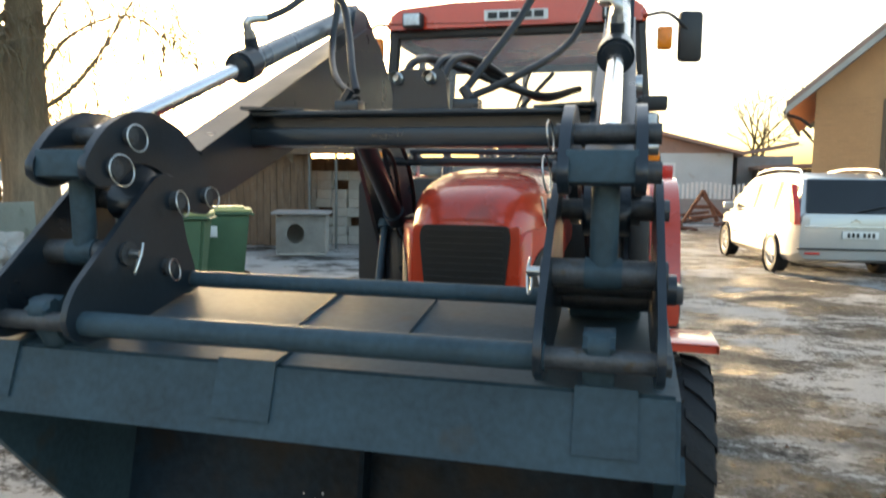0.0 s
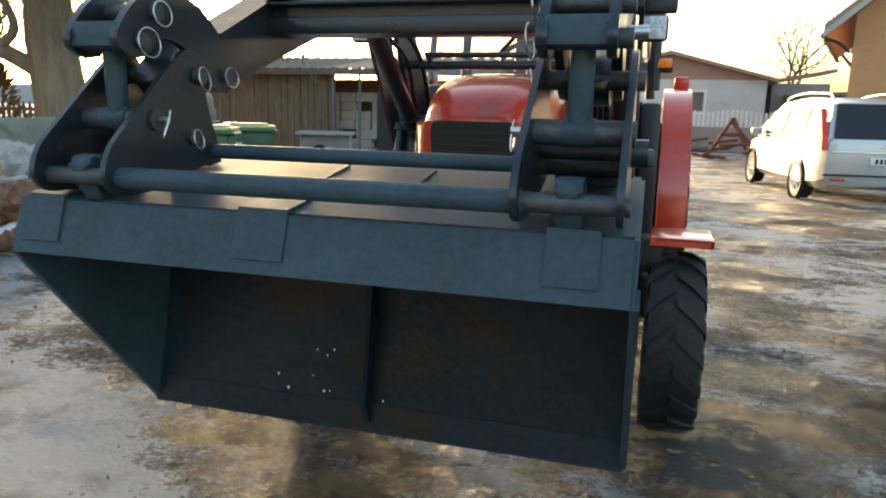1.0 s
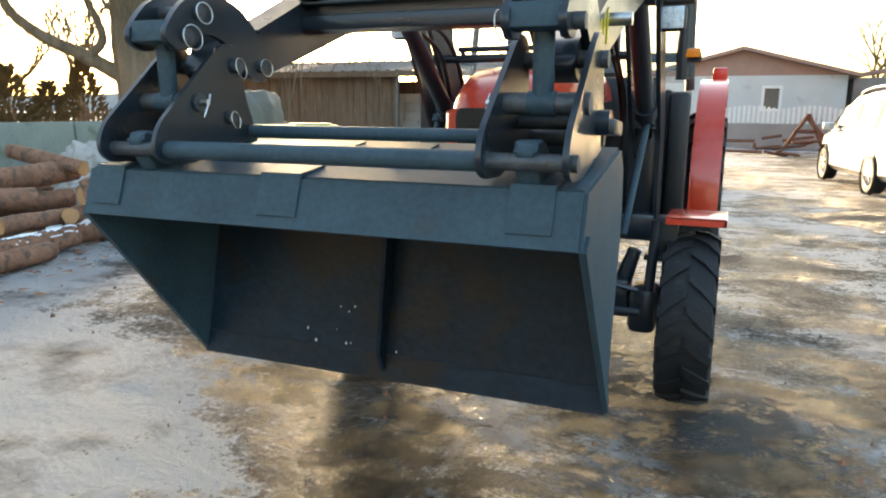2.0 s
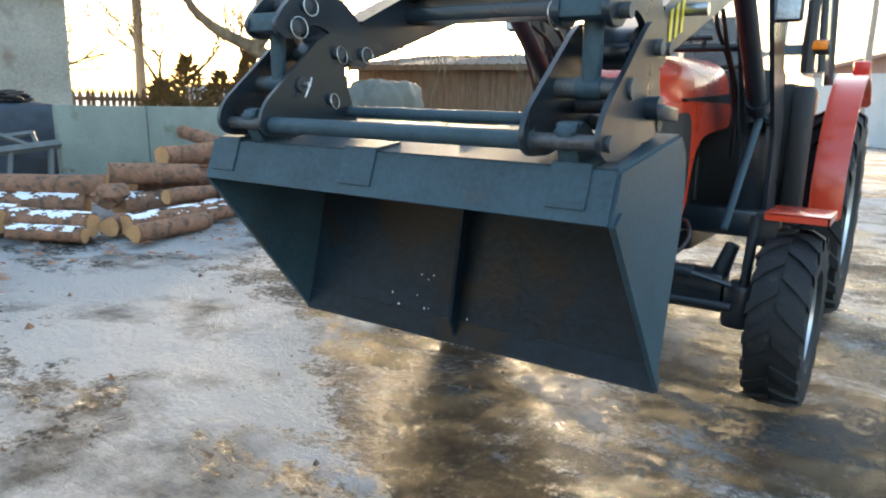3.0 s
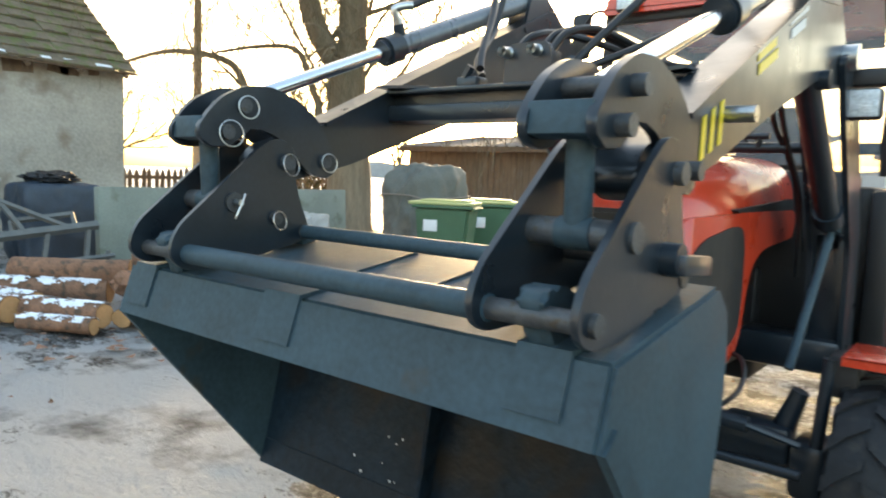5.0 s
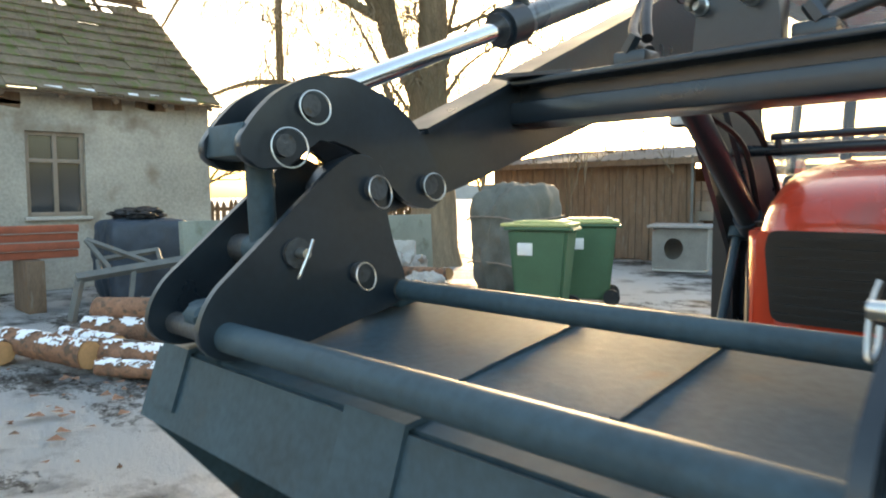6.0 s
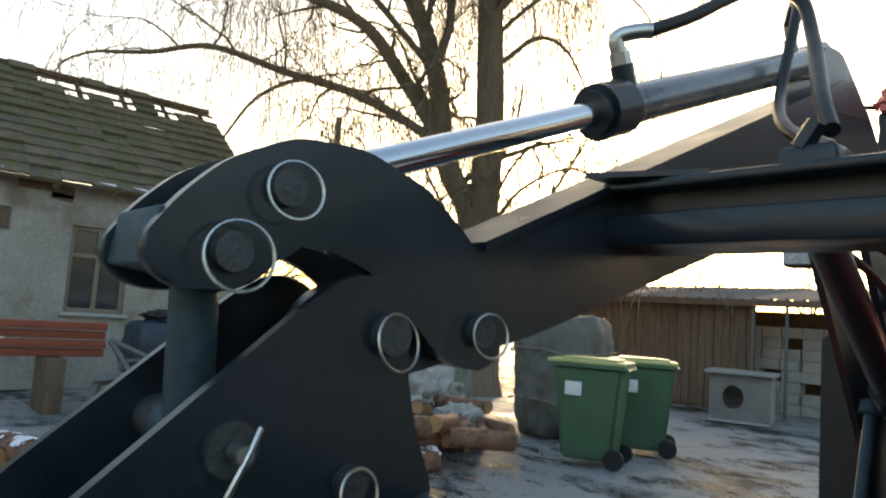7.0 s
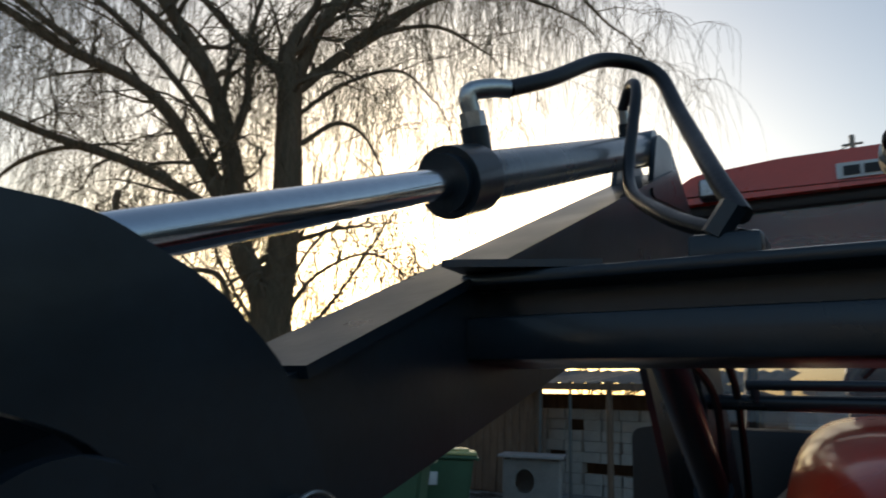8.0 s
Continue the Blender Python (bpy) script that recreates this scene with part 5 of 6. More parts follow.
# chips and bark round the pile
V, F = [], []
q = random.Random(17)
for i in range(320):
    x, y = q.gauss(-4.6, 0.7), q.gauss(2.2, 1.2)
    a, s_ = q.uniform(0, 3.1), q.uniform(0.015, 0.06)
    i0 = len(V)
    for k in range(3):
        V.append((x + s_ * math.cos(a + k * 2.1) * (1 if k else 2), y + s_ * math.sin(a + k * 2.1), 0.012 + q.uniform(0, 0.02)))
    F.append((i0, i0 + 1, i0 + 2))
me = bpy.data.meshes.new("bark_chips")
me.from_pydata(V, [], F)
me.materials.append(BARK)
tagged(new("bark_chips", me), "bark chips strewn on the mud", "debris", kind="stuff")
V, F = [], []
for i in range(120):
    x, y = q.uniform(-3.5, 3.0), q.uniform(-0.6, 5.5)
    s_ = abs(q.gauss(0, 0.008)) + 0.005
    i0 = len(V)
    for k in range(4):
        V.append((x + s_ * math.cos(k * 1.57 + i) * q.uniform(0.6, 1.2), y + s_ * math.sin(k * 1.57 + i) * q.uniform(0.6, 1.2), -0.01))
    V.append((x, y, s_ * 0.9))
    F += [(i0 + k, i0 + (k + 1) % 4, i0 + 4) for k in range(4)]
me = bpy.data.meshes.new("clods")
me.from_pydata(V, [], F)
me.materials.append(BARK)
tagged(new("clods", me), "small clods and stones on the mud", "debris", kind="stuff")

# ---- concrete slabs, beams, covered goods and harrow frame by the house ----
for i, (y0, y1, x) in enumerate(((3.08, 4.3, -7.75), (4.33, 5.9, -7.78), (5.95, 7.3, -7.8))):
    bm = fresh()
    box(bm, (x, (y0 + y1) / 2, 0.53), (0.12, y1 - y0, 1.06), bevel=0.012, ry=-3)
    solo("concrete_slab", bm, CONC, "green-grey concrete slab standing on edge", "slab", "standing slabs", at=(x, (y0 + y1) / 2, 0))
for i in range(4):
    bm = fresh()
    box(bm, (-8.9 + 0.05 * (i % 2), 0.5, 0.66 + i * 0.105), (0.1, 3.5, 0.09), bevel=0.012)
    solo("steel_beam", bm, RUSTR, "red-oxide steel beam on the stack, dusted with snow", "beam", "stack of beams", at=(-8.9, 0.5, 0.66 + i * 0.105))
    if i in (1, 2):
        bm = fresh()
        box(bm, (-8.85, 0.6 - 0.4 * i, 0.713 + i * 0.105), (0.08, 2.0, 0.016), bevel=0.005)
        solo("snow_strip", bm, SNOW, "thin snow lying on the beams", "snow", at=(-8.85, 0.6 - 0.4 * i, 0.70 + i * 0.105))
for y in (-0.8, 1.7):
    bm = fresh()
    box(bm, (-8.9, y, 0.3), (0.6, 0.2, 0.62), bevel=0.01)
    solo("support_block", bm, WOODO, "dark wooden block under the beams", "block", "beam supports", at=(-8.9, y, 0))


def lump_shape(at, size, seed, rough=0.12, flat=2.6, folds=0.0):
    bm = fresh()
    bmesh.ops.create_icosphere(bm, subdivisions=5, radius=1.0)
    for v in bm.verts:
        p = v.co.normalized()
        g = (abs(p.x) ** flat + abs(p.y) ** flat + abs(p.z) ** flat) ** (-1 / flat)
        f = g * (1 + rough * noise.noise(p * 2.2 + Vector((seed, 1, 2))) + rough * 0.5 * noise.noise(p * 6 + Vector((seed, 5, 2))))
        f *= 1 + folds * (0.6 - 0.4 * p.z) * math.sin(math.atan2(p.y, p.x) * 11 + 3 * noise.noise(p * 1.6)) * (1 - abs(p.z) ** 3)
        v.co = Vector((at[0] + p.x * f * size[0] / 2, at[1] + p.y * f * size[1] / 2, at[2] + max(0.0, size[2] / 2 + p.z * f * size[2] / 2)))
    return bm


def lump(name, at, size, material, label, category, seed, rough=0.12, flat=2.6):
    return solo(name, lump_shape(at, size, seed, rough, flat), material, label, category, at=at)


load = thing("covered_load", (-9.0, 3.08, 0), "boxed goods under a draped dark blue sheet", "tarpaulin")
part("sheet", lump_shape((-9.0, 3.08, 0.0), (0.85, 1.0, 1.06), 1, 0.07, 12.0, 0.03), BLUET, load, "dark blue draped sheet")
part("bundled_cover", lump_shape((-9.0, 3.06, 1.02), (0.6, 0.66, 0.2), 6, 0.3, 2.2), BLACK, load, "black cover bundled on top")
har = thing("harrow_frame", (-7.6, 2.4, 0), "grey painted harrow frame standing on the ground", "harrow")
for a, b, r in (((-7.7, 1.86, 0.47), (-7.55, 3.0, 0.60), 0.058), ((-7.7, 1.90, 0.45), (-7.72, 1.80, 0.0), 0.05), ((-7.85, 2.02, 0.88), (-7.68, 2.2, 0.56), 0.034), ((-7.85, 2.02, 0.88), (-7.6, 2.66, 0.58), 0.034), ((-7.9, 2.18, 0.64), (-7.8, 2.80, 0.72), 0.036), ((-7.8, 2.80, 0.74), (-7.68, 2.80, 0.56), 0.03), ((-7.9, 2.16, 0.64), (-7.7, 2.12, 0.48), 0.03), ((-7.62, 2.45, 0.53), (-7.56, 2.36, 0.02), 0.036), ((-7.58, 2.9, 0.58), (-7.5, 2.82, 0.02), 0.036), ((-7.45, 2.3, 0.18), (-7.35, 3.1, 0.24), 0.03), ((-7.4, 3.05, 0.3), (-7.4, 3.05, 0.02), 0.03), ((-7.5, 2.5, 0.2), (-7.8, 2.6, 0.16), 0.03)):
    bm = fresh()
    rod(bm, a, b, r, seg=4)
    part("frame_bar", bm, GREYM, har, "", 0)

# covered machine beside the willow
cover = thing("covered_machine", (-5.6, 6.85, 0), "machine under a sagging grey tarpaulin tied with rope", "tarpaulin")
part("cover", lump_shape((-5.6, 6.85, 0.0), (0.95, 1.15, 1.5), 3, 0.14, 4.5, 0.04), TARP, cover)
for z in (0.45, 1.05):
    bm = fresh()
    sweep(bm, [(-5.6 + 0.515 * math.copysign(abs(math.cos(g)) ** 0.5, math.cos(g)), 6.85 + 0.62 * math.copysign(abs(math.sin(g)) ** 0.5, math.sin(g)), z + 0.03 * math.sin(3 * g)) for g in [2 * math.pi * k / 48 for k in range(49)]], 0.01, 6, False)
    part("rope", bm, WOODF, cover, "thin pale rope")


# ---- wheeled bins ----
def bin_at(at, rz, lab):
    t = thing("wheelie_bin", at, lab, "bin", "wheeled bins")
    m = pose(*at, 0, 0, rz) @ Matrix.Scale(1.06, 4)
    bm = fresh()
    lo = [(-0.2, -0.24), (0.2, -0.24), (0.2, 0.24), (-0.2, 0.24)]
    hi = [(-0.26, -0.32), (0.26, -0.32), (0.26, 0.32), (-0.26, 0.32)]
    a = [bm.verts.new(m @ Vector((x, y, 0.06))) for x, y in lo]
    b = [bm.verts.new(m @ Vector((x, y, 0.93))) for x, y in hi]
    bm.faces.new(a[::-1])
    bm.faces.new(b)
    for k in range(4):
        bm.faces.new((a[k], a[(k + 1) % 4], b[(k + 1) % 4], b[k]))
    bmesh.ops.bevel(bm, geom=[e for e in bm.edges], offset=0.03, segments=2, affect="EDGES")
    body = part("body", bm, BINGREEN, t, "green ribbed bin body")
    bm = fresh()
    local_box(bm, (0, 0, 0.935), (0.58, 0.70, 0.035), m, 0.012)
    part("rim", bm, BINGREEN, body)
    bm = fresh()
    local_box(bm, (0, -0.02, 0.972), (0.585, 0.74, 0.035), m, 0.014)
    local_box(bm, (0, 0, 0.998), (0.42, 0.54, 0.03), m, 0.014)
    part("lid", bm, BINLID, t, "pale green lid")
    bm = fresh()
    rod(bm, m @ Vector((-0.24, 0.36, 0.92)), m @ Vector((0.24, 0.36, 0.92)), 0.018)
    part("handle", bm, BINGREEN, t)
    for s in (-1, 1):
        bm = fresh()
        rod(bm, m @ Vector((s * 0.2, 0.27, 0.1)), m @ Vector((s * 0.26, 0.27, 0.1)), 0.1, seg=20)
        part("wheel", bm, RUBBER, t)
    bm = fresh()
    local_box(bm, (0.252, -0.13, 0.72), (0.02, 0.16, 0.13), m, 0.004)
    part("sticker", bm, WHITEP, body, "white sticker")


bin_at((-4.28, 5.72, 0), -66, "green wheelie bin with pale lid standing in the yard")
bin_at((-4.42, 6.85, 0), -58, "second green wheelie bin behind the other")

# ---- low shed behind the yard ----
shed = thing("long_shed", (-6.5, 14, 0), "low dark board shed with corrugated roof", "shed")
bm = fresh()
for c, z in (((-8.4, 12.7, 1.0), (5.0, 0.18, 2.0)), ((-10.98, 14.2, 1.0), (0.16, 3.2, 2.0)), ((-6.5, 15.6, 1.0), (8.8, 0.18, 2.0)), ((-2.0, 14.2, 1.0), (0.18, 3.0, 2.0))):
    bm = fresh()
    box(bm, c, z)
    part("wall", bm, WOODO, shed, "dark board wall", 0)
brd = bpy.data.meshes.new("board")
tb = fresh()
box(tb, (0, 0, 0), (0.15, 0.025, 1.95), bevel=0.004)
tb.to_mesh(brd)
tb.free()
brd.materials.append(WOODO)
q = random.Random(31)
for i in range(31):
    o = new("board", brd)
    o.parent = shed
    o.matrix_basis = pose(-10.85 + i * 0.16 + 6.5, 12.59 - 14 + q.uniform(-0.008, 0.008), 1.0 + q.uniform(-0.04, 0.03), 0, q.uniform(-1, 1), 0)
bm = fresh()
rows_ = []
for j, (y, z) in enumerate(((12.25, 2.08), (15.9, 2.55))):
    rows_.append([bm.verts.new((-11.2 + k * 0.07, y, z + 0.03 * math.sin(k * 1.6) + 0.012 * noise.noise(Vector((k * 0.3, j, 0))))) for k in range(138)])
for k in range(137):
    bm.faces.new((rows_[0][k], rows_[0][k + 1], rows_[1][k + 1], rows_[1][k]))
bmesh.ops.solidify(bm, geom=list(bm.faces), thickness=0.02)
part("roof", bm, GREYS, shed, "corrugated sheet roof")
for x in (-5.75, -5.15, -4.4, -2.1):
    bm = fresh()
    rod(bm, (x, 12.35, 0), (x, 12.35, 2.12), 0.03 if x < -4.5 else 0.06, seg=8)
    part("post", bm, GREYM if x < -4.5 else WOODO, shed)
bm = fresh()
box(bm, (-6.5, 12.28, 2.02), (9.2, 0.06, 0.12))
part("fascia", bm, WOODO, shed)
# block stacks in the open bay
blk = bpy.data.meshes.new("block")
tb = fresh()
box(tb, (0, 0, 0), (0.36, 0.24, 0.2), bevel=0.012)
tb.to_mesh(blk)
tb.free()
blk.materials.append(PALEC)
stack = thing("block_stack", (-5.0, 13.6, 0), "stack of pale building blocks inside the shed", "blocks")
for i in range(7):
    for k in range(8):
        if q.random() < 0.12:
            continue
        o = new("block", blk)
        o.parent = stack
        o.matrix_basis = pose(-1.3 + i * 0.38 + q.uniform(-0.02, 0.02), q.uniform(-0.04, 0.04), 0.1 + k * 0.205, 0, 0, q.uniform(-4, 4))

# kennel with a round door
ken = thing("dog_kennel", (-5.3, 11.3, 0), "pale wooden dog kennel with a round hole", "kennel")
km = pose(-5.35, 11.2, 0, 0, 0, 20)
bm = fresh()
seg = 20
o4 = [(-0.45, 0.05), (0.45, 0.05), (0.45, 0.78), (-0.45, 0.78)]
outer = []
for k in range(seg):
    a = 2 * math.pi * k / seg
    c_, s_ = math.cos(a), math.sin(a)
    f = min(0.45 / max(abs(c_), 1e-6), 0.365 / max(abs(s_), 1e-6))
    outer.append((c_ * f, 0.415 + s_ * f))
ov = [bm.verts.new(km @ Vector((x, -0.4, z))) for x, z in outer]
iv = [bm.verts.new(km @ Vector((-0.1 + 0.16 * math.cos(2 * math.pi * k / seg), -0.4, 0.42 + 0.19 * math.sin(2 * math.pi * k / seg)))) for k in range(seg)]
for k in range(seg):
    bm.faces.new((ov[k], ov[(k + 1) % seg], iv[(k + 1) % seg], iv[k]))
bmesh.ops.solidify(bm, geom=list(bm.faces), thickness=0.03)
for s in (-1, 1):
    local_box(bm, (s * 0.45, 0.02, 0.415), (0.03, 0.8, 0.74), km)
local_box(bm, (0, 0.42, 0.415), (0.9, 0.03, 0.74), km)
local_box(bm, (0, 0, 0.04), (0.9, 0.82, 0.04), km)
part("box", bm, PALEC, ken, "pale weathered kennel box", 0)
bm = fresh()
local_box(bm, (0, -0.02, 0.81), (1.08, 1.02, 0.05), km, 0.012)
part("roof", bm, GREYS, ken)

# rubble and fire wood between the willow and the logs
for i, (x, y, sx, sz) in enumerate(((-6.6, 5.3, 0.8, 0.75), (-7.3, 6.2, 0.7, 0.55), (-6.2, 4.6, 0.6, 0.45), (-5.6, 5.1, 0.5, 0.4))):
    lump("concrete_lump", (x, y, 0), (sx, sx * 0.8, sz), PALEC, "pale broken concrete lump", "rubble", 7 + i, 0.4, 4.0)
for i in range(16):
    a = Vector((q.uniform(-6.4, -4.6), q.uniform(4.0, 5.6), q.uniform(0.08, 0.42)))
    g = q.uniform(-0.4, 0.9)
    log(a, a + Vector((-math.cos(g) * 0.9, math.sin(g) * 0.9, q.uniform(-0.05, 0.08))), q.uniform(0.05, 0.09), 90 + i, "short split length of firewood in a heap")


# ---- parked car ----
def car():
    t = thing("parked_car", (3.76, 12.95, 0), "silver-beige family estate car parked on the mud", "car")
    m = pose(3.76, 12.95, 0, 0, 0, 7.4)

    def tr(bm):
        bmesh.ops.transform(bm, matrix=m, verts=bm.verts)
        return bm

    # body: sections along the length, each from sill to shoulder
    secs = [(-2.30, 0.70, 0.42, 0.95), (-2.27, 0.80, 0.30, 1.0), (-2.1, 0.88, 0.24, 1.02), (-1.4, 0.915, 0.22, 1.02), (0.0, 0.915, 0.22, 0.99), (1.1, 0.905, 0.22, 0.95), (1.75, 0.88, 0.24, 0.88), (2.12, 0.78, 0.28, 0.74), (2.27, 0.6, 0.36, 0.6)]
    bm = fresh()
    rings = []
    for y, w, zb, zt in secs:
        pts = [(-w * 0.9, zb), (-w, zb + 0.1), (-w * 1.0, zb + (zt - zb) * 0.55), (-w * 0.97, zt - 0.05), (-w * 0.9, zt), (w * 0.9, zt), (w * 0.97, zt - 0.05), (w, zb + (zt - zb) * 0.55), (w, zb + 0.1), (w * 0.9, zb)]
        rings.append([bm.verts.new((x, y, z)) for x, z in pts])
    for a, b in zip(rings, rings[1:]):
        for k in range(10):
            bm.faces.new((a[k], a[(k + 1) % 10], b[(k + 1) % 10], b[k]))
    bm.faces.new(rings[0][::-1])
    bm.faces.new(rings[-1])
    body = part("body", tr(bm), CARP, t, "silver-beige car body", 35)
    # greenhouse
    bm = fresh()
    g = [(-2.24, 0.80, 0.98), (-1.98, 0.70, 1.55), (-1.6, 0.66, 1.63), (-0.4, 0.66, 1.66), (0.5, 0.66, 1.6), (0.95, 0.68, 1.42), (1.75, 0.78, 0.90)]
    low = [(-2.24, 0.80), (-2.1, 0.845), (-1.6, 0.86), (-0.4, 0.865), (0.5, 0.865), (0.95, 0.86), (1.75, 0.80)]
    rt = [[bm.verts.new((s * w, y, z)) for s in (-1, -0.8, 0.8, 1) for z in [zt - (0.04 if abs(s) == 1 else 0)]] for y, w, zt in g]
    for a, b in zip(rt, rt[1:]):
        for k in range(3):
            bm.faces.new((a[k], a[k + 1], b[k + 1], b[k]))
    for s, k in ((-1, 0), (1, 3)):
        lo = [bm.verts.new((s * w, y, 0.97 if y < 0.9 else 0.92)) for y, w in low]
        for i in range(len(g) - 1):
            bm.faces.new((rt[i][k], rt[i + 1][k], lo[i + 1], lo[i]))
    part("roof", tr(bm), CARP, body, "car roof and pillars", 40)

    def quad(name, pts, material, lab="", th=0.012):
        b2 = fresh()
        f = b2.faces.new([b2.verts.new(p) for p in pts])
        bmesh.ops.solidify(b2, geom=[f], thickness=th)
        return part(name, tr(b2), material, body, lab, 20)

    quad("rear_window", [(-0.72, -2.262, 1.0), (0.72, -2.262, 1.0), (0.64, -2.0, 1.53), (-0.64, -2.0, 1.53)], CARGL, "dark tailgate window", 0.02)
    quad("windscreen", [(-0.7, 1.66, 0.97), (0.7, 1.66, 0.97), (0.6, 1.0, 1.42), (-0.6, 1.0, 1.42)], CARGL, "", 0.02)
    for s in (-1, 1):
        for y0, y1, t0, t1 in ((-1.95, -1.32, 1.46, 1.55), (-1.24, -0.28, 1.56, 1.58), (-0.2, 0.78, 1.58, 1.42), (0.86, 1.3, 1.32, 1.1)):
            xa, xb = 0.872, 0.872 - 0.16
            quad("side_window", [(s * xa, y0, 1.01), (s * xa, y1, 1.01), (s * (xa - 0.23 * (t1 - 0.98)), y1 - 0.05, t1 - 0.03), (s * (xa - 0.23 * (t0 - 0.98)), y0 + 0.04, t0 - 0.03)], CARGL, "", 0.014)
        b2 = fresh()
        sheet(b2, round_outline([(-2.26, 0.82), (-2.05, 0.86), (-2.0, 1.0), (-1.96, 1.45), (-2.03, 1.45), (-2.24, 1.02)], 0.02), s * 0.80, s * 0.885)
        part("tail_light", tr(b2), REDLENS, body, "red tail light")
        b2 = fresh()
        box(b2, (s * 0.62, -2.305, 0.39), (0.22, 0.02, 0.035), bevel=0.006)
        part("reflector", tr(b2), REDLENS, body)
        b2 = fresh()
        sweep(b2, curve_pts([(s * 0.6, -1.7, 1.62), (s * 0.6, -1.5, 1.69), (s * 0.6, -0.4, 1.72), (s * 0.6, 0.4, 1.66), (s * 0.6, 0.55, 1.6)], 5), 0.018, 8)
        part("roof_rail", tr(b2), ZINC, body, "bright roof rail")
        b2 = fresh()
        box(b2, (s * 0.99, 0.95, 1.03), (0.2, 0.1, 0.14), bevel=0.03)
        part("mirror", tr(b2), CARP, body)
        for y in (-0.95, 0.1):
            b2 = fresh()
            box(b2, (s * 0.915, y, 0.86), (0.03, 0.17, 0.035), bevel=0.008)
            part("door_handle", tr(b2), CARP, body)
        b2 = fresh()
        box(b2, (s * 0.918, -0.1, 0.55), (0.018, 2.0, 0.05), bevel=0.006)
        part("side_moulding", tr(b2), CARP, body)
        for y in (-1.35, 1.38):
            w = node("wheel", t)
            mm = m @ Matrix.Translation((s * 0.81, y, 0.315)) @ Matrix.Rotation(radians(90), 4, "Y")
            b2 = fresh()
            lathe(b2, [(0.2, -0.1), (0.29, -0.11), (0.315, -0.085), (0.318, 0), (0.315, 0.085), (0.29, 0.11), (0.2, 0.1)], mm, 32)
            part("tyre", b2, RUBBER, w)
            b2 = fresh()
            for k in range(9):
                a = 2 * math.pi * k / 9
                p0, p1 = Vector((0.04 * math.cos(a), 0.04 * math.sin(a), s * 0.1)), Vector((0.2 * math.cos(a), 0.2 * math.sin(a), s * 0.09))
                rod(b2, mm @ p0, mm @ p1, 0.018, 0.012, 6)
            lathe(b2, [(0.21, s * 0.11), (0.195, s * 0.1), (0.19, 0.0)], mm, 32)
            lathe(b2, [(0.19, 0.0), (0.001, 0.0)], mm, 20)
            part("rim", b2, RIM, w, "silver spoked rim")
            b2 = fresh()
            lathe(b2, [(0.375, -0.02), (0.375, 0.02), (0.33, 0.024), (0.33, -0.02)], m @ Matrix.Translation((s * 0.905, y, 0.315)) @ Matrix.Rotation(radians(90), 4, "Y"), 32)
            part("wheel_arch", b2, BLACK, body)
    b2 = fresh()
    box(b2, (0, -2.30, 0.80), (1.5, 0.02, 0.03), bevel=0.006)
    part("chrome_strip", tr(b2), ZINC, body)
    b2 = fresh()
    box(b2, (0, -2.31, 0.46), (1.7, 0.04, 0.03), bevel=0.008)
    part("bumper_line", tr(b2), BLACK, body)
    b2 = fresh()
    box(b2, (0.06, -2.318, 0.68), (0.52, 0.012, 0.115), bevel=0.003)
    plate_ = part("number_plate", tr(b2), WHITEP, body, "number plate with plain dark bars")
    b2 = fresh()
    for i in range(6):
        box(b2, (-0.11 + i * 0.065 + (0.03 if i > 2 else 0), -2.327, 0.68), (0.04, 0.004, 0.07))
    part("plate_bar", tr(b2), BLACK, plate_)
    b2 = fresh()
    for z in (0.885, 0.905):
        box(b2, (-0.035, -2.305, z), (0.08, 0.01, 0.012), ry=-25)
        box(b2, (0.035, -2.305, z), (0.08, 0.01, 0.012), ry=25)
    part("badge", tr(b2), ZINC, body)
    b2 = fresh()
    sweep(b2, [(0.02, -2.285, 1.04), (0.45, -2.235, 1.13)], 0.01, 6)
    part("wiper", tr(b2), BLACK, body)


car()


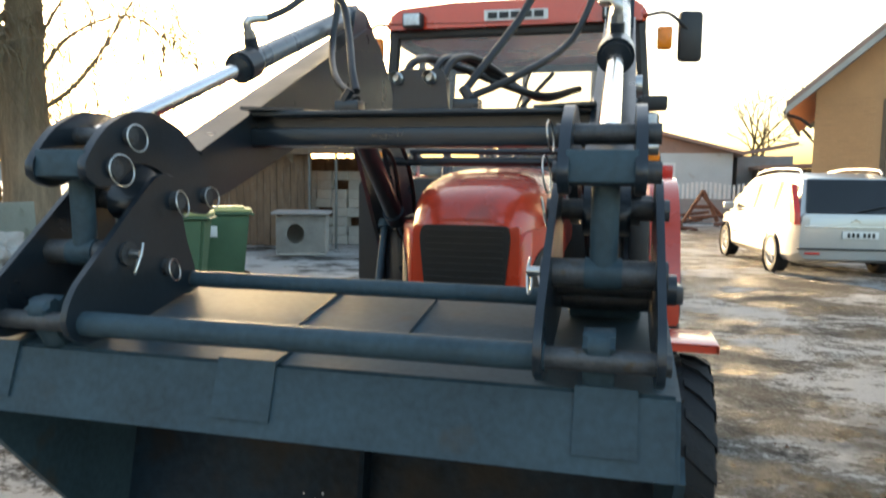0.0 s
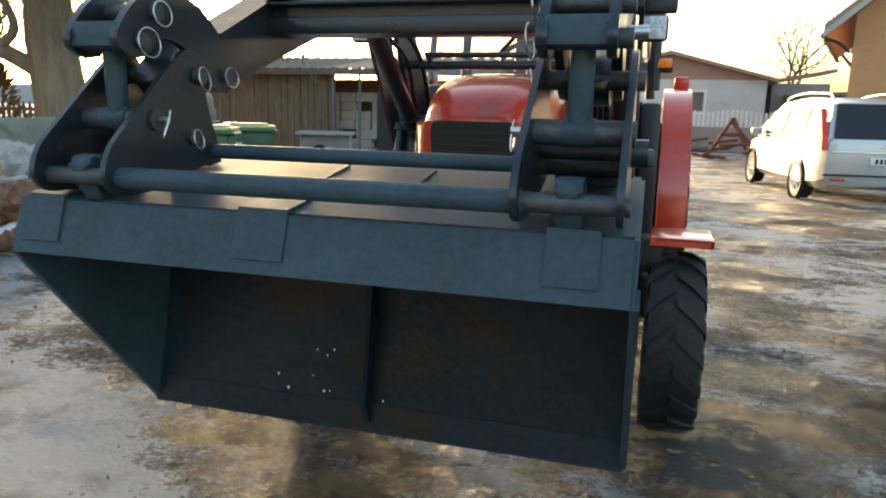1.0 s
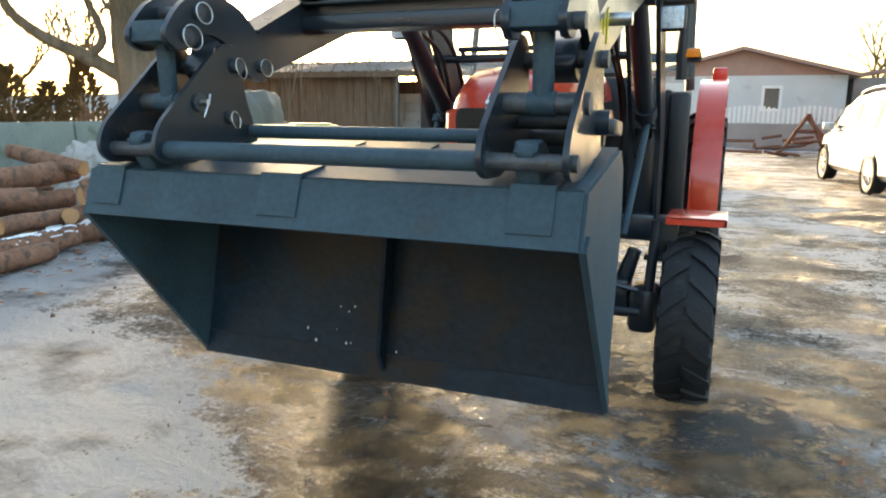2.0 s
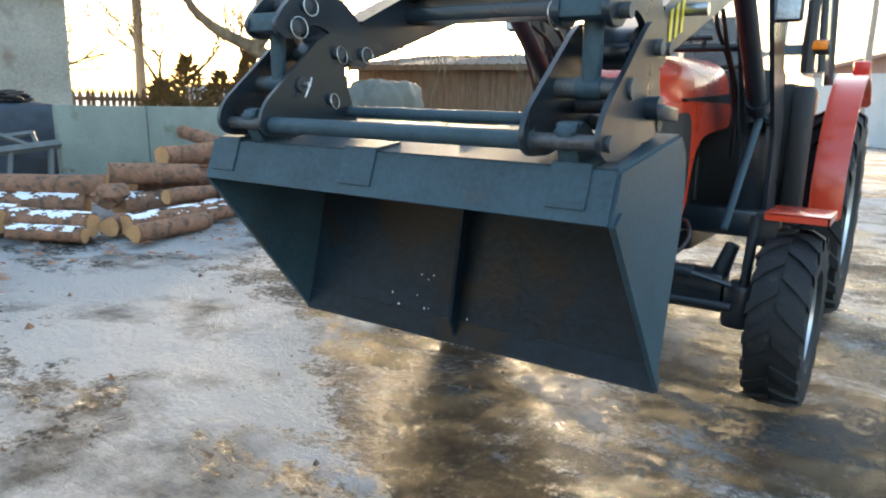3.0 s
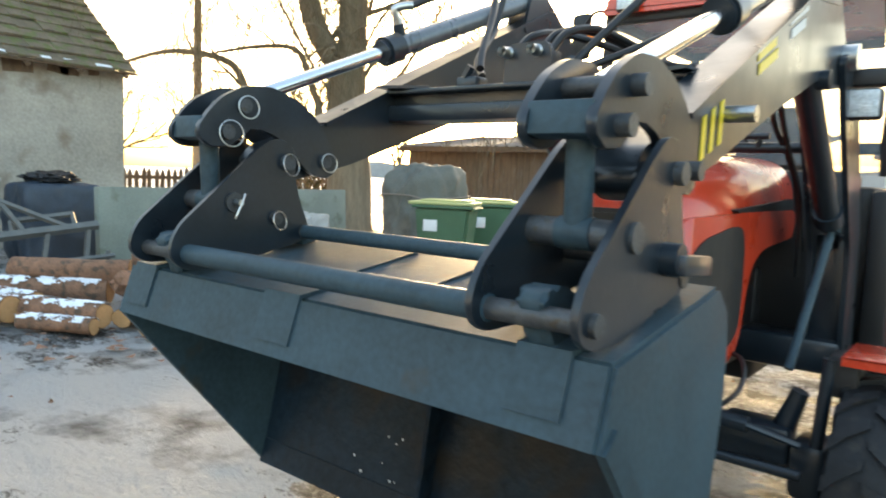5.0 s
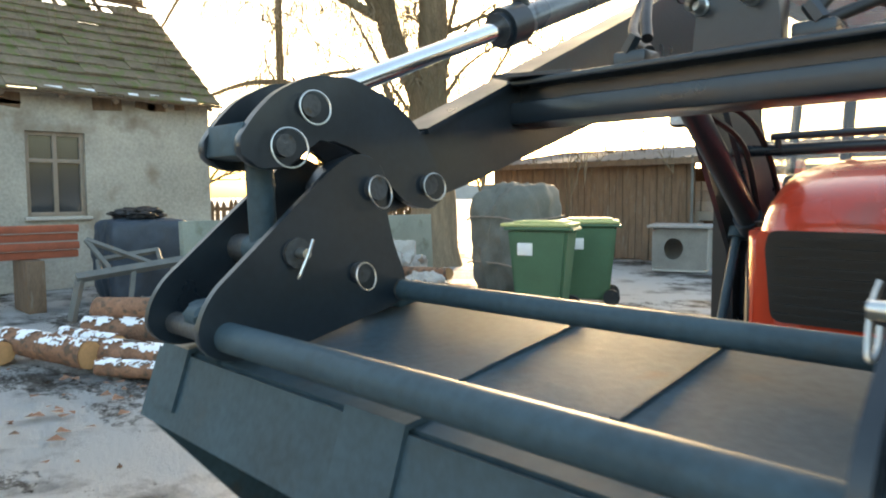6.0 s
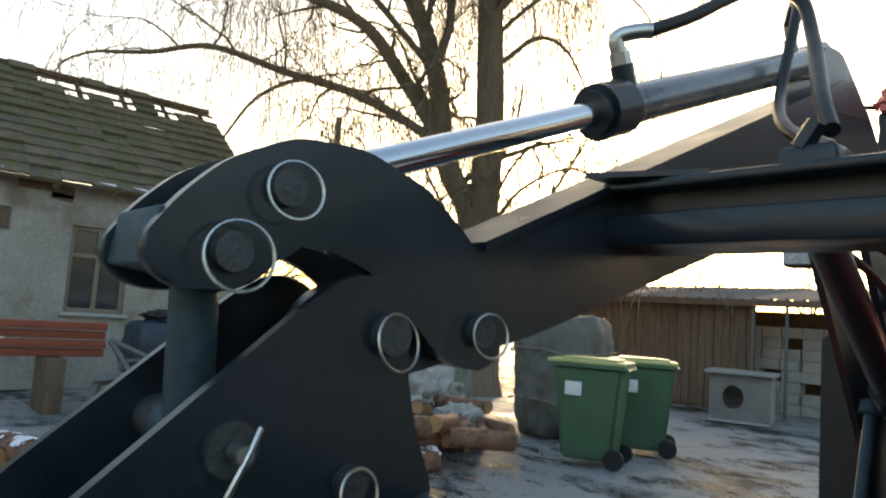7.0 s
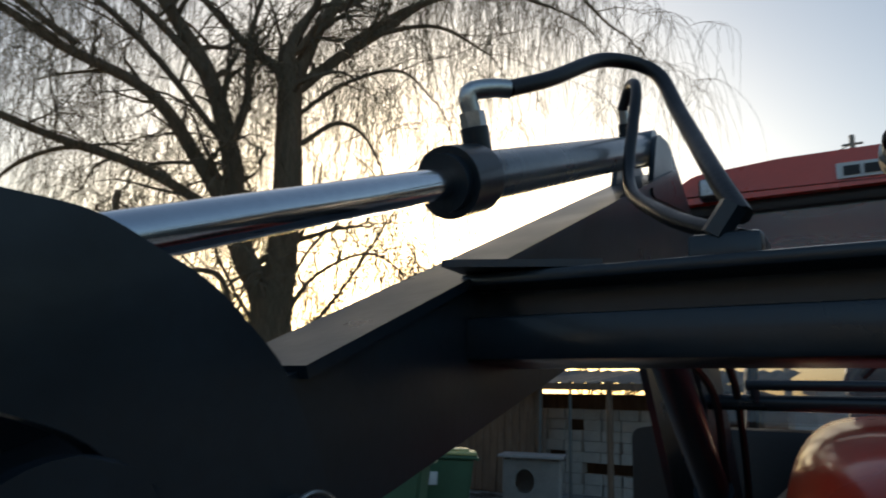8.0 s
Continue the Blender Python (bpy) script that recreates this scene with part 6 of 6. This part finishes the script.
# ---- houses beyond the car ----
def brick_house():
    h = thing("brick_house", (9, 21, 0), "orange brick house with overhanging gable roof", "house")
    x0, x1, y0, y1, e, rx, rz = 5.13, 13.0, 18.0, 26.0, 3.75, 9.0, 7.1
    bm = fresh()
    dx0, dx1, dz0, dz1 = 6.55, 7.6, 1.5, 3.5
    box(bm, ((x0 + dx0) / 2, y0 + 0.15, e / 2), (dx0 - x0, 0.3, e))
    box(bm, ((x1 + dx1) / 2, y0 + 0.15, e / 2), (x1 - dx1, 0.3, e))
    box(bm, ((dx0 + dx1) / 2, y0 + 0.15, dz0 / 2), (dx1 - dx0, 0.3, dz0))
    box(bm, ((dx0 + dx1) / 2, y0 + 0.15, (dz1 + e) / 2), (dx1 - dx0, 0.3, e - dz1))
    sheet(bm, [(x0, e), (x1, e), (rx, rz)], y0, y0 + 0.3, "y")
    box(bm, (x0 + 0.15, (y0 + y1) / 2 + 0.15, e / 2), (0.3, y1 - y0 - 0.3, e))
    part("wall", bm, BRICKH, h, "orange brick wall", 0)
    # shallow courses of bricks on the gable that faces the yard
    me_ = bpy.data.meshes.new("brick")
    tb = fresh()
    box(tb, (0, 0, 0), (0.245, 0.012, 0.065), bevel=0.004)
    tb.to_mesh(me_)
    tb.free()
    me_.materials.append(BRICKH)
    n = 0
    for j in range(24):
        for i in range(6):
            x, z = x0 + 0.13 + i * 0.258 + (0.129 if j % 2 else 0), 1.75 + j * 0.078
            if x < dx0 - 0.14 and n < 290:
                o = new("brick", me_)
                o.parent = h
                o.location = (x - 9, y0 - 0.002 - 21, z)
                n += 1
    bm = fresh()
    ov = 0.62
    sl = (rz - e) / (rx - x0)
    for s in (-1, 1):
        xe = x0 - ov if s < 0 else x1 + ov
        ze = e - ov * sl
        sheet(bm, [(xe, ze + 0.08), (rx, rz + 0.08), (rx, rz + 0.26), (xe, ze + 0.24)], y0 - 0.7, y1, "y")
    part("roof", bm, ROOFR, h, "brown tiled roof")
    bm = fresh()
    for s in (-1, 1):
        xe = x0 - ov if s < 0 else x1 + ov
        ze = e - ov * sl
        sheet(bm, [(xe, ze - 0.06), (rx, rz - 0.06), (rx, rz + 0.1), (xe, ze + 0.1)], y0 - 0.73, y0 - 0.69, "y")
    part("barge_board", bm, PALEC, h, "pale barge board")
    bm = fresh()
    sweep(bm, [(x0 - ov, y0 - 0.6, e - ov * sl + 0.0), (x0 - ov, y1, e - ov * sl)], 0.06, 8)
    sweep(bm, curve_pts([(x0 - ov, y0 - 0.4, e - ov * sl - 0.05), (x0 - 0.3, y0 - 0.2, e - ov * sl - 0.15), (x0 - 0.06, y0 - 0.05, e - ov * sl - 0.35)], 4), 0.04, 8)
    part("gutter", bm, BLACK, h)
    w = node("window", h)
    bm = fresh()
    for x in (dx0 + 0.05, dx1 - 0.05, (dx0 + dx1) / 2):
        box(bm, (x, y0 + 0.05, (dz0 + dz1) / 2), (0.1, 0.12, dz1 - dz0))
    for z in (dz0 + 0.05, dz1 - 0.05):
        box(bm, ((dx0 + dx1) / 2, y0 + 0.05, z), (dx1 - dx0 - 0.02, 0.115, 0.1))
    part("frame", bm, WOODO, w, "brown window frame")
    bm = fresh()
    box(bm, ((dx0 + dx1) / 2, y0 + 0.08, (dz0 + dz1) / 2), (dx1 - dx0, 0.02, dz1 - dz0))
    part("pane", bm, WINGL, w)
    h.matrix_basis = Matrix.Translation((x0, y0, 0)) @ Matrix.Rotation(radians(-14.5), 4, "Z") @ Matrix.Translation((-x0, -y0, 0)) @ h.matrix_basis


brick_house()


def white_house():
    h = thing("white_house", (1.5, 34, 0), "pale rendered house with low brown gable roof", "house")
    x0, x1, y0, y1, e, rx, rz = -2.6, 5.0, 30.0, 40.0, 2.75, 1.2, 3.75
    wx0, wx1, wz0, wz1 = 2.0, 2.75, 1.35, 2.35
    bm = fresh()
    box(bm, ((x0 + wx0) / 2, y0 + 0.15, e / 2), (wx0 - x0, 0.3, e))
    box(bm, ((x1 + wx1) / 2, y0 + 0.15, e / 2), (x1 - wx1, 0.3, e))
    box(bm, ((wx0 + wx1) / 2, y0 + 0.15, wz0 / 2), (wx1 - wx0, 0.3, wz0))
    box(bm, ((wx0 + wx1) / 2, y0 + 0.15, (wz1 + e) / 2), (wx1 - wx0, 0.3, e - wz1))
    box(bm, (x1 - 0.15, (y0 + y1) / 2 + 0.15, e / 2), (0.3, y1 - y0 - 0.3, e))
    box(bm, (x0 + 0.15, (y0 + y1) / 2 + 0.15, e / 2), (0.3, y1 - y0 - 0.3, e))
    part("wall", bm, WHITEW, h, "pale rendered wall", 0)
    bm = fresh()
    sheet(bm, [(x0, e), (x1, e), (rx, rz)], y0 + 0.02, y0 + 0.3, "y")
    part("gable", bm, ROOFR, h, "brownish gable boarding", 0)
    bm = fresh()
    for xe in (x0 - 0.4, x1 + 0.4):
        sheet(bm, [(xe, e - 0.1), (rx, rz), (rx, rz + 0.14), (xe, e + 0.04)], y0 - 0.4, y1, "y")
    part("roof", bm, ROOFR, h, "low brown roof")
    w = node("window", h)
    bm = fresh()
    for x in (wx0 + 0.05, wx1 - 0.05):
        box(bm, (x, y0 + 0.03, (wz0 + wz1) / 2), (0.1, 0.12, wz1 - wz0))
    for z in (wz0 + 0.05, wz1 - 0.05):
        box(bm, ((wx0 + wx1) / 2, y0 + 0.03, z), (wx1 - wx0 - 0.02, 0.115, 0.1))
    part("frame", bm, WHITEP, w, "white window frame")
    bm = fresh()
    box(bm, ((wx0 + wx1) / 2, y0 + 0.08, (wz0 + wz1) / 2), (wx1 - wx0, 0.02, wz1 - wz0))
    part("pane", bm, WINGL, w)


white_house()

for x0, x1, y, z0, z1, mt, lab in ((5.4, 7.6, 31.5, 2.7, 3.3, GREYS, "grey shed with a flat felt roof"), (6.0, 8.6, 29.0, 2.1, 2.35, WOODO, "small dark store shed")):
    t = thing("store_shed", ((x0 + x1) / 2, y + 1.2, 0), lab, "shed", "sheds beyond the yard")
    bm = fresh()
    box(bm, ((x0 + x1) / 2, y + 1.2, z0 / 2), (x1 - x0, 2.4, z0))
    part("wall", bm, mt, t)
    bm = fresh()
    sheet(bm, [(x0 - 0.15, z0 - 0.02), (x1 + 0.15, z1 - 0.15), (x1 + 0.15, z1), (x0 - 0.15, z0 + 0.12)], y - 0.2, y + 2.6, "y")
    part("roof", bm, ROOFR, t)

# white paling fence and rusty harrows before the house
wf = thing("garden_fence", (3.6, 27, 0), "pale concrete garden fence with arched top", "fence")
bm = fresh()
box(bm, (3.5, 27.0, 0.45), (6.0, 0.08, 0.9))
part("base_panel", bm, GREYS, wf)
pk = bpy.data.meshes.new("picket")
tb = fresh()
box(tb, (0, 0, 0.0), (0.09, 0.04, 0.6), bevel=0.01)
tb.to_mesh(pk)
tb.free()
pk.materials.append(WHITEP)
for i in range(36):
    o = new("picket", pk)
    o.parent = wf
    o.location = (-2.9 + i * 0.165, 0, 1.12 + 0.12 * math.sin(math.pi * ((i % 12) + 0.5) / 12))
rh = thing("rusty_harrow", (3.2, 22, 0), "rusty spike harrows heaped on the ground", "harrow")
q = random.Random(77)
for i in range(26):
    a = Vector((q.uniform(1.6, 5.0), q.uniform(21, 23), q.uniform(0.1, 0.5)))
    b = a + Vector((q.uniform(-1.2, 1.2), q.uniform(-0.3, 0.3), q.uniform(-0.15, 0.15)))
    bm = fresh()
    rod(bm, a, b, 0.045, seg=4)
    part("bar", bm, RUST, rh, "", 0)
for a, b in (((2.5, 22, 0.3), (3.05, 22, 1.25)), ((3.05, 22, 1.25), (3.5, 22, 0.3)), ((2.7, 22, 0.75), (3.3, 22, 0.75)), ((3.0, 22.4, 1.2), (3.7, 22.4, 0.4))):
    bm = fresh()
    rod(bm, a, b, 0.06, seg=6)
    part("a_frame", bm, RUST, rh)

# distant rise behind everything, its pale grey standing in for haze
bm = fresh()
n = 90
lo = [bm.verts.new((-260 + i * 6.0, 190 + 30 * math.sin(i * 0.1), -1)) for i in range(n)]
hi = [bm.verts.new((-260 + i * 6.0, 190 + 30 * math.sin(i * 0.1), 5.0 + 3.5 * noise.noise(Vector((i * 0.08, 0, 0))) + 1.2 * noise.noise(Vector((i * 0.5, 3, 0))))) for i in range(n)]
bk_ = [bm.verts.new((-260 + i * 6.0, 260, 2.0)) for i in range(n)]
for i in range(n - 1):
    bm.faces.new((lo[i], lo[i + 1], hi[i + 1], hi[i]))
    bm.faces.new((hi[i], hi[i + 1], bk_[i + 1], bk_[i]))
solo("backdrop", bm, HILL, "distant wooded rise, haze painted as pale grey", "hill", kind="structure", at=(0, 200, 0))
for x, y, h in ((-0.5, 24.5, 10.6), (-2.6, 22.0, 6.5)):
    t = thing("utility_pole", (x, y, 0), "thin grey utility pole behind the tractor", "pole", "poles behind the tractor")
    bm = fresh()
    rod(bm, (x, y, 0), (x, y, h), 0.12, 0.08, 8)
    part("shaft", bm, POLEW, t)
    bm = fresh()
    rod(bm, (x - 0.3, y, h - 0.3), (x + 0.3, y, h - 0.3), 0.04)
    part("crossarm", bm, POLEW, t)
bm = fresh()
sweep(bm, curve_pts([(-0.5, 24.5, 10.3), (-9, 37, 12.0), (-20, 50, 16)], 8), 0.016, 4, False)
solo("overhead_wire", bm, BLACK, "thin black overhead wire across the sky", "wire", at=(-0.5, 24.5, 10.3))

# unseen wall and roof, added behind the camera to keep light off the bucket
bm = fresh()
box(bm, (1.0, -14.0, 2.0), (26, 0.3, 4.0))
solo("wall_south", bm, WHITEW, "unseen plain wall added to block light behind the camera", "wall", kind="structure", at=(1.0, -14.0, 0))
bm = fresh()
sheet(bm, [(-14.6, 3.8), (-13.4, 3.8), (-17, 5.8), (-18, 5.8)], -12.5, 14.5)
solo("roof_south", bm, ROOFR, "unseen plain roof added above the blocking wall", "roof", kind="structure", at=(1.0, -15.0, 3.8))
